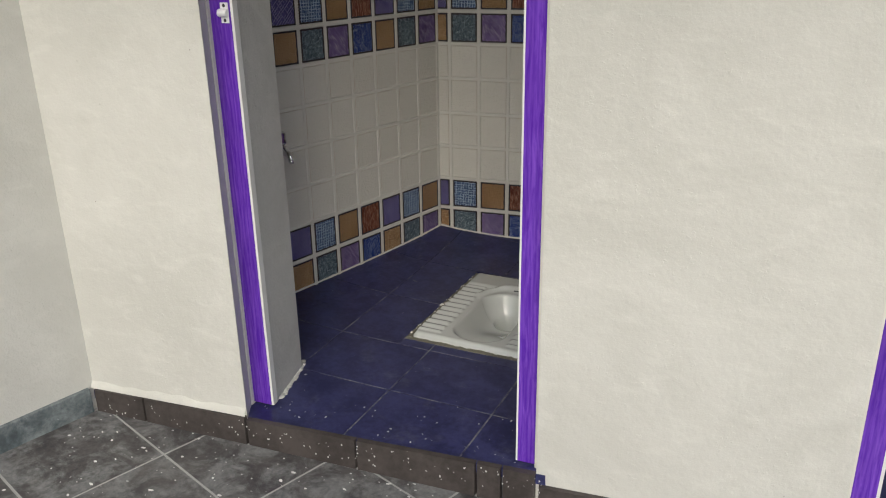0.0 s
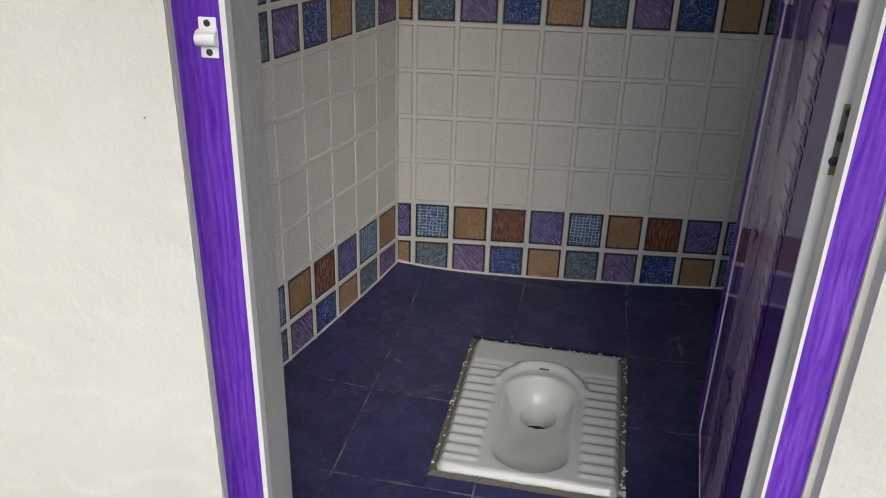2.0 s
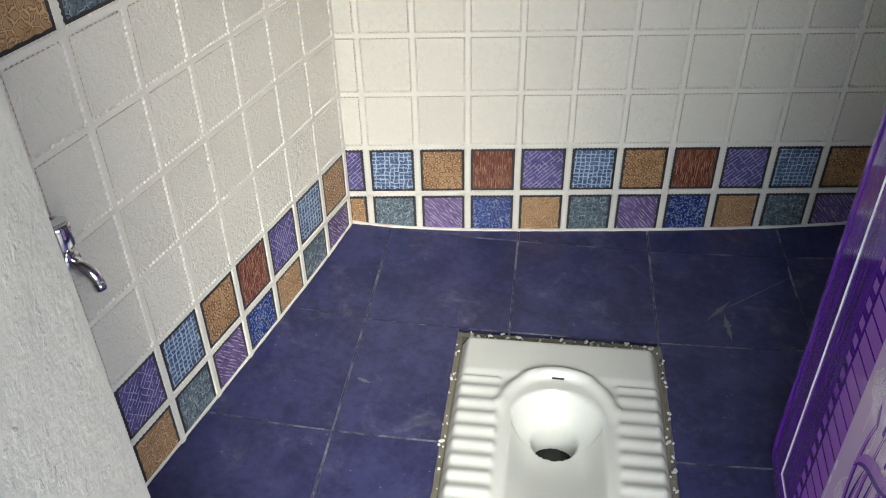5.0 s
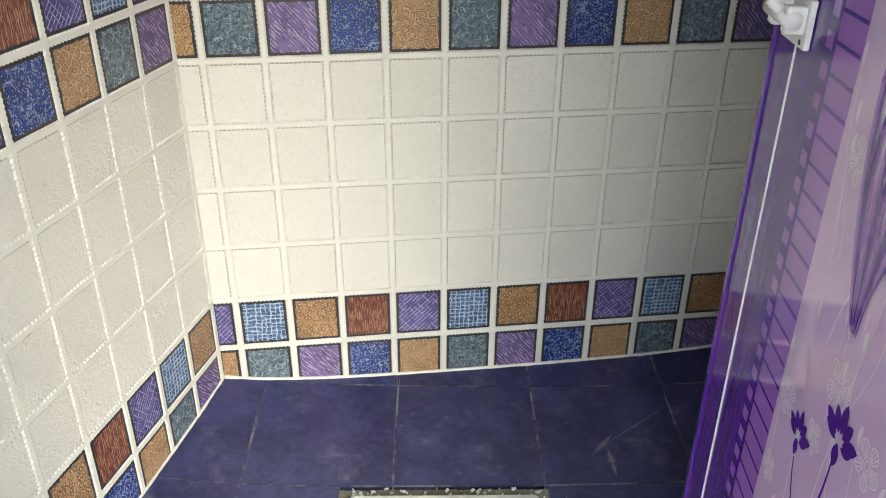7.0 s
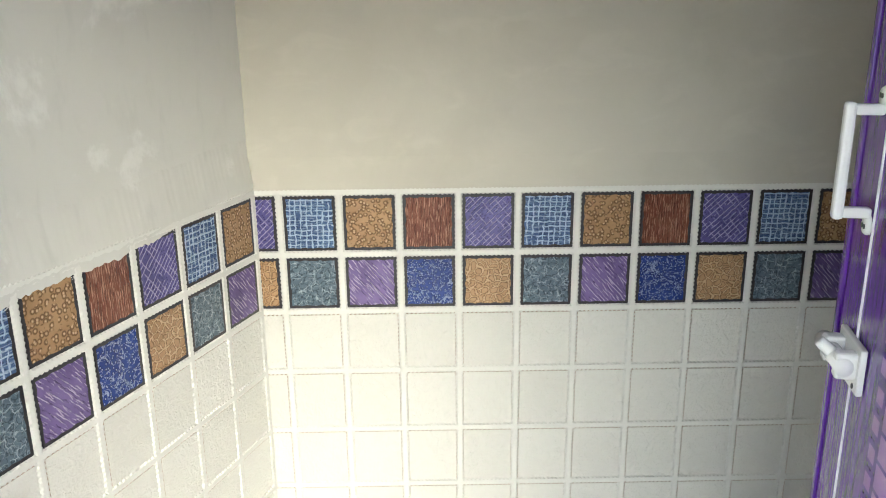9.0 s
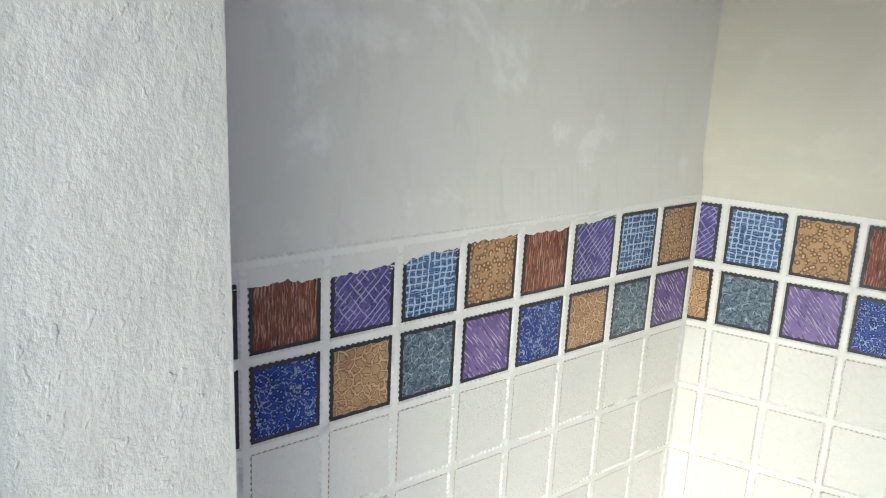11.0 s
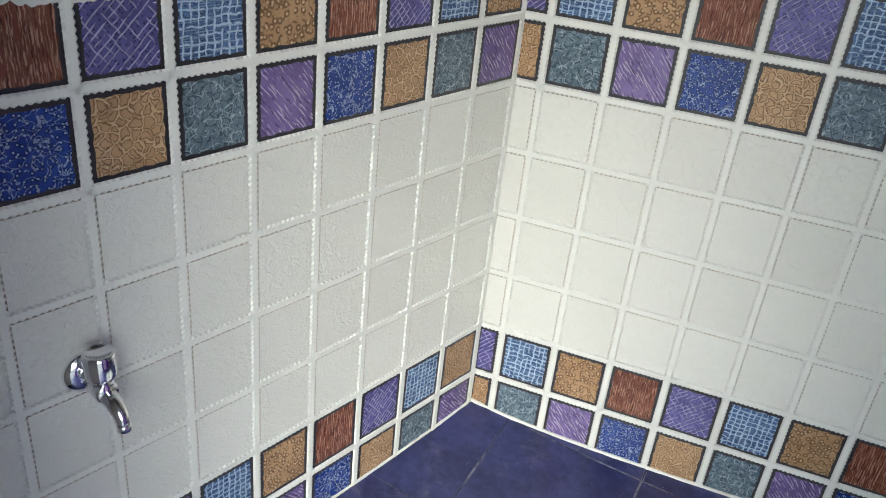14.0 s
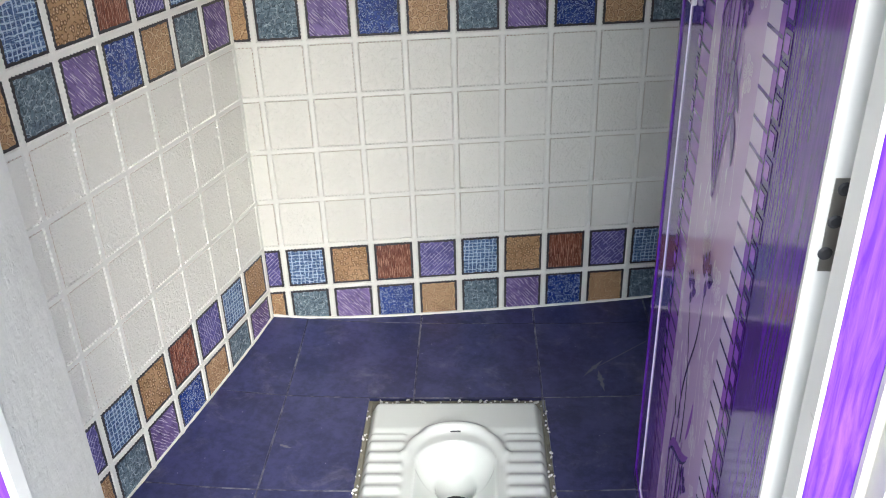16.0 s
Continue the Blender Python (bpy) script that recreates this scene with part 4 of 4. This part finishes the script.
gap = 0.0016
for i in range(-4, 5):
    for j in range(-5, 5):
        x0, y0, x1, y1 = PITCH * i + gap, row_edge(j) + gap, PITCH * (i + 1) - gap, row_edge(j + 1) - gap
        if x1 <= hole[0] or x0 >= hole[2] or y1 <= hole[1] or y0 >= hole[3]:
            rects = [(x0, y0, x1, y1)]
        else:
            rects = [(x0, y0, min(x1, hole[0]), y1), (max(x0, hole[2]), y0, x1, y1)]
            a0, a1 = max(x0, hole[0]), min(x1, hole[2])
            rects += [(a0, y0, a1, min(y1, hole[1])), (a0, max(y0, hole[3]), a1, y1)]
        for r in rects:
            if r[2] - r[0] < 0.012 or r[3] - r[1] < 0.012:
                continue
            poly = [grid(r[0], r[1]), grid(r[2], r[1]), grid(r[2], r[3]), grid(r[0], r[3])]
            for p0, n0 in limits:
                poly = clip(poly, p0, n0) if poly else poly
            if len(poly) > 2:
                floor_tile(under, refine(poly), floor_z, 0.03, BLUE_FLOOR)

b = bmesh.new()
for across in (0, 1):
    for i in range(-5, 6):
        for j in range(-15, 15):
            w = 0.0022
            q = [(PITCH * i - w, PITCH * j / 3), (PITCH * i + w, PITCH * j / 3), (PITCH * i + w, PITCH * (j + 1) / 3), (PITCH * i - w, PITCH * (j + 1) / 3)]
            if across:
                q = [(y, x - PITCH * i + row_edge(i)) for x, y in q]
            if all(hole[0] < x < hole[2] and hole[1] < y < hole[3] for x, y in q):
                continue
            poly = [grid(x, y) for x, y in q]
            for p0, n0 in limits:
                poly = clip(poly, p0, n0) if poly else poly
            if len(poly) > 2:
                b.faces.new([b.verts.new((v.x, v.y, floor_z(v.x, v.y) - 0.0005)) for v in poly])
part("joint_filler", b, JOINT, under, "thin dusty pale joints", kind="stuff")

# yard tiles lie askew to the walls
YA, YP, Y0 = radians(-4.0), 0.36, Vector((0.372, -1.714, 0))


def yard_grid(x, y):
    return Y0 + Vector((math.cos(YA) * x - math.sin(YA) * y, math.sin(YA) * x + math.cos(YA) * y, 0))


ylim = [(sd(0, -0.013), -N), (Vector((0.015, 0, 0)), Vector((1, 0, 0))), (Vector((5.0, 0, 0)), Vector((-1, 0, 0))), (Vector((0, -6.2, 0)), Vector((0, 1, 0)))]
gap = 0.0030
for i in range(-3, 14):
    for j in range(-13, 4):
        poly = [yard_grid(YP * i + gap, YP * j + gap), yard_grid(YP * (i + 1) - gap, YP * j + gap), yard_grid(YP * (i + 1) - gap, YP * (j + 1) - gap), yard_grid(YP * i + gap, YP * (j + 1) - gap)]
        for p0, n0 in ylim:
            poly = clip(poly, p0, n0) if poly else poly
        if len(poly) > 2:
            floor_tile(ground, poly, yard_z, 0.02, YARD_TILE, "yard_tile")

# ---- splashes of paint on the yard floor, step and threshold ----
random.seed(21)
b = bmesh.new()


def fleck(x, y, z, r, ang, long):
    n = 6
    vs = [b.verts.new((x + r * (long * math.cos(2 * math.pi * k / n) * math.cos(ang) - math.sin(2 * math.pi * k / n) * math.sin(ang)) * random.uniform(0.7, 1.1),
                       y + r * (long * math.cos(2 * math.pi * k / n) * math.sin(ang) + math.sin(2 * math.pi * k / n) * math.cos(ang)) * random.uniform(0.7, 1.1), z + 0.0006)) for k in range(n)]
    b.faces.new(vs)


for k in range(650):
    s, d = random.uniform(0.02, 2.4), -abs(random.gauss(0.0, 0.5)) - 0.02
    p = sd(s, d)
    if p.x > 0.02:
        fleck(p.x, p.y, yard_z(p.x, p.y), random.choice((0.0016, 0.002, 0.0026, 0.0045)), random.uniform(-0.4, 0.5), random.uniform(1, 2.2))
for k in range(45):
    p = sd(random.uniform(S_L, S_R), 0.02 + abs(random.gauss(0, 0.12)))
    fleck(p.x, p.y, floor_z(p.x, p.y) + 0.0015, random.choice((0.0012, 0.0016, 0.003)), random.uniform(0, 3), random.uniform(1, 2))
for k in range(110):
    s, z = random.uniform(0.03, 1.42), random.uniform(0.045, 0.112)
    r = random.choice((0.0014, 0.0018, 0.0026))
    b.faces.new([b.verts.new(sd(s + r * math.cos(q * 1.047) * random.uniform(0.7, 1.1), -0.0146, z + r * 1.3 * math.sin(q * 1.047) * random.uniform(0.7, 1.1))) for q in range(6)])
thing("paint_specks", b, FLAKES, "white paint specks spattered on the tiles", "paint specks", "stuff")


# lumps of plaster at the foot of the jamb
random.seed(8)
b = bmesh.new()
for k in range(34):
    f = k / 33
    p = sd(0.583 - 0.041 * f + random.uniform(-0.004, 0.008), 0.135 + 0.215 * f)
    r = random.uniform(0.004, 0.010) * (1.3 if f > 0.8 else 1)
    bmesh.ops.create_icosphere(b, subdivisions=2, radius=r, matrix=Matrix.Translation((p.x, p.y, floor_z(p.x, p.y) + 0.002)) @ Matrix.Diagonal((1, 1.3, 0.6, 1)))
for v in b.verts:
    v.co += Vector((1, 1, 1)) * 0.002 * noise.noise(v.co * 160)
part("plaster_residue", b, GROUT, wall_s, "white plaster crumbs at the foot of the jamb", kind="stuff", smooth=True)
# pale scuffs on the floor behind the pan
b = bmesh.new()
for (x0, y0), (x1, y1), w in (((1.045, 0.62), (0.80, 0.44), 0.004), ((0.86, 0.50), (0.80, 0.43), 0.014), ((0.84, 0.45), (0.845, 0.36), 0.016), ((0.90, 0.47), (0.93, 0.41), 0.010), ((0.02, 0.15), (0.05, 0.14), 0.012)):
    a, d = grid(x0, y0), grid(x1, y1)
    n = 12
    side_dir = Vector((-(d - a).y, (d - a).x, 0)).normalized()
    rows = []
    for k in range(n + 1):
        p = a + (d - a) * (k / n)
        ww = w * 0.5 * (0.35 + abs(noise.noise(Vector((k * 0.9, w * 300, 0)))) * 1.6) * math.sin(math.pi * (k + 0.4) / (n + 0.8))
        rows.append([b.verts.new((q.x, q.y, floor_z(q.x, q.y) + 0.0012)) for q in (p - side_dir * ww, p + side_dir * ww)])
    for q, r in zip(rows, rows[1:]):
        b.faces.new((q[0], q[1], r[1], r[0]))
part("scuff_marks", b, SCUFF, under, "pale grey scuffs", kind="stuff")


# ---- wall tiles ----
def piece(w, h, depth, edge, rim):
    """A tile: its face, an unevenly edged dark rim round it, and sloping sides. Faces: 0 face, 1 rim and sides."""
    b = bmesh.new()
    corners = ((-1, -1), (1, -1), (1, 1), (-1, 1))

    def ring(dw, y):
        return [b.verts.new((x * (w / 2 - dw), y, z * (h / 2 - dw))) for x, z in corners]

    def wavy(dw, y):
        out = []
        for k, (x, z) in enumerate(corners):
            x1, z1 = corners[(k + 1) % 4]
            n = 9
            for i in range(n):
                f = i / n
                q = dw + (0.0013 * math.sin(i * 2.4 + k * 1.7) if i else 0.0)
                out.append(b.verts.new(((x + (x1 - x) * f) * (w / 2 - q), y, (z + (z1 - z) * f) * (h / 2 - q))))
        return out

    back, front = ring(0, 0), ring(edge, -depth)
    if rim and min(w, h) > 4 * rim:
        inner = wavy(rim, -depth)
        b.faces.new(inner)
        n = len(inner) // 4
        for k in range(4):
            loop = [inner[(k * n + i) % len(inner)] for i in range(n + 1)]
            b.faces.new([front[k], front[(k + 1) % 4], *loop[::-1]])
    else:
        b.faces.new(front)
    for k in range(4):
        b.faces.new((back[k], back[(k + 1) % 4], front[(k + 1) % 4], front[k]))
    return b


PIECES = {}


def shifted_piece(w, h, dx, dz, material):
    key = (round(w, 3), round(h, 3), round(dx, 3), round(dz, 3), material.name)
    if key not in PIECES:
        b = piece(w, h, 0.0085, 0.0021 if material is CREAM else 0.0012, 0 if material is CREAM else 0.0074)
        bmesh.ops.translate(b, vec=(dx, 0, dz), verts=b.verts)
        b.faces.ensure_lookup_table()
        b.faces.index_update()
        for f in b.faces:
            f.material_index = 0 if f.index == 0 else 1
        PIECES[key] = mesh_of("tile", b, material)
        PIECES[key].materials.append(TAN_EDGE if material is CREAM else BLACK_EDGE)
    return PIECES[key]


def bead(length, upright, width=0.0150):
    """A raised joint with a scalloped outline."""
    b = bmesh.new()
    n = max(4, int(length / 0.0048))
    rows = []
    for i in range(n + 1):
        t = length * i / n
        w = width / 2 + (0.0024 if i % 2 else -0.0009)
        prof = ((-w, -0.0088), (-w * 0.62, -0.0118), (w * 0.62, -0.0118), (w, -0.0088))
        rows.append([b.verts.new((p, y, t) if upright else (t, y, p)) for p, y in prof])
    for a, c in zip(rows, rows[1:]):
        for k in range(3):
            b.faces.new((a[k], a[k + 1], c[k + 1], c[k]))
    return b


def tiled(wall, origin, angle, start, cols, cell, first, order, length0, length1, lean=0.0):
    """Tiles on one wall. Local x runs along it, -y is into the room. start: place of joint 0; cols: cell numbers;
    length0, length1: ends of the wall in local x."""
    m = Matrix.Translation(origin) @ Matrix.Rotation(angle, 4, "Z")
    if lean:
        m = m @ Matrix.Rotation(-lean, 4, "Y")
    bed = bmesh.new()
    box(length0, -0.0045, 0.06, length1, 0.002, ROWS_Z[8] + 0.003, 0, bed)
    part("tile_bed", bed, GROUT, wall, "white grout behind the tiles", m)
    for i in cols:
        x0, x1 = start + cell * i, start + cell * (i + 1)
        a0, a1 = max(x0, length0), min(x1, length1)
        if a1 - a0 < 0.014:
            continue
        for r in range(8):
            z0, z1 = ROWS_Z[r], ROWS_Z[r + 1]
            if r in (1, 7):
                mat = UPPER[(order * i + first) % 4]
            elif r in (0, 6):
                mat = LOWER[(order * i + first) % 4]
            else:
                mat = CREAM
            g = 0.0072
            w0, w1 = a0 + (g if a0 == x0 else 0.002), a1 - (g if a1 == x1 else 0.002)
            cx, cz = (x0 + x1) / 2, (z0 + z1) / 2
            me = shifted_piece(w1 - w0, z1 - z0 - 2 * g, (w0 + w1) / 2 - cx, 0.0, mat)
            part("tile", me, mat, wall, at=m @ Matrix.Translation((cx, -0.001, cz)))
    for r in range(1, 9):
        part("joint_bead", bead(length1 - length0, False), GROUT, wall, at=m @ Matrix.Translation((length0, 0, ROWS_Z[r])))
    for i in list(cols) + [cols[-1] + 1]:
        x = start + cell * i
        if length0 + 0.004 < x < length1 - 0.004:
            part("joint_bead", bead(ROWS_Z[8] - 0.1, True), GROUT, wall, at=m @ Matrix.Translation((x, 0, 0.1)))


tiled(wall_n, BACK0, A, 0.0523, range(-1, 10), CELL, 0, 1, -0.007, BACK_LEN)
tiled(wall_w, Vector((LEFT + 0.0023, -0.0098, 0)), radians(90), 0.0, range(-11, 0), CELL_W, 2, 1, -1.35, 0.012, -0.0058)
tiled(wall_e, Vector((RIGHT, br.y, 0)), radians(-90), 0.0, range(0, 11), CELL_W, 2, 1, 0.0, br.y + 0.90)

# ragged lower edge of the cement over the top row on the left wall
b = bmesh.new()
n = 420
rows = []
for i in range(n + 1):
    y = 0.0 - 1.34 * i / n
    ragged = 0.006 * noise.noise(Vector((y * 22, 0.4, 0))) + 0.010 * noise.noise(Vector((y * 5, 7.7, 0))) + 0.006 * noise.noise(Vector((y * 90, 2.0, 0))) 
    drop = 0.010 * smooth(-0.1, -0.4, y) + 0.013 * math.exp(-((y + 0.86) / 0.1) ** 2) - 0.012 * smooth(-0.98, -1.08, y)
    z = 1.251 + 0.012 * y - drop + ragged
    rows.append([b.verts.new((-0.0003 + 0.0015 * abs(noise.noise(Vector((y * 60, 1, 0)))), y, z)), b.verts.new((0.0027, y, z + 0.016)), b.verts.new((-0.0028, y, z + 0.05)), b.verts.new((LEFT + 0.0005, y, z + 0.11))])
for a, c in zip(rows, rows[1:]):
    for k in range(3):
        b.faces.new((a[k], a[k + 1], c[k + 1], c[k]))
part("cement_smear", b, CEMENT, wall_w, "ragged cement spread over the top tiles", smooth=True)
# dried cement smeared thin below that edge
b = bmesh.new()
for i in range(1500):
    y = -random.uniform(0.02, 1.33)
    drop = 0.010 * smooth(-0.1, -0.4, y) + 0.013 * math.exp(-((y + 0.86) / 0.1) ** 2) - 0.012 * smooth(-0.98, -1.08, y)
    z = 1.257 + 0.012 * y - drop - abs(random.gauss(0, 0.009)) * (0.5 + 1.4 * abs(noise.noise(Vector((y * 9, 3.3, 0)))))
    ry, rz = random.choice((0.001, 0.0016, 0.0028, 0.004)), random.uniform(0.0006, 0.0013)
    b.faces.new([b.verts.new((0.0006 - 0.0022 * (abs((((y + 0.0098) / CELL_W) % 1) - 0.5) < 0.42), y - ry * math.cos(q * 1.047) * random.uniform(0.6, 1.1), z + rz * math.sin(q * 1.047) * random.uniform(0.6, 1.2))) for q in range(6)])
part("cement_flecks", b, CEMENT, wall_w, "thin dried cement flecks", kind="stuff")
b = bmesh.new()
rows = []
for i in range(91):
    s = BACK_LEN * i / 90
    z = 1.2546 + 0.003 * noise.noise(Vector((s * 40, 5, 0)))
    rows.append([b.verts.new(BACK0 + U * s - N * y + Vector((0, 0, h))) for y, h in ((0.010, z - 0.002), (0.013, z + 0.006), (0.007, z + 0.03), (0.0005, z + 0.07))])
for a, c in zip(rows, rows[1:]):
    for k in range(3):
        b.faces.new((a[k], a[k + 1], c[k + 1], c[k]))
part("plaster_ledge", b, BACK_PLASTER, wall_n, "thick plaster ending above the tiles", smooth=True)
# white sealant where tiles meet the floor
for wall, pts in ((wall_w, [Vector((-0.001, -1.33 * i / 60, 0)) for i in range(61)]), (wall_n, [BACK0 - N * 0.011 + U * (BACK_LEN * i / 60) for i in range(61)]), (wall_e, [Vector((RIGHT - 0.011, -0.93 + (br.y + 0.93) * i / 50, 0)) for i in range(51)])):
    part("floor_seal", tube([(p.x, p.y, floor_z(p.x, p.y) + 0.001) for p in pts], [0.0045 + 0.002 * noise.noise(Vector((k * 0.7, 0, 0))) for k in range(len(pts))], 8), GROUT, wall, smooth=True)
for k, wall in ((0, wall_w),):
    part("corner_seal", tube([(-0.002, -0.003, z) for z in (0.12, 0.5, 0.9, 1.25)], 0.004, 8), GROUT, wall)
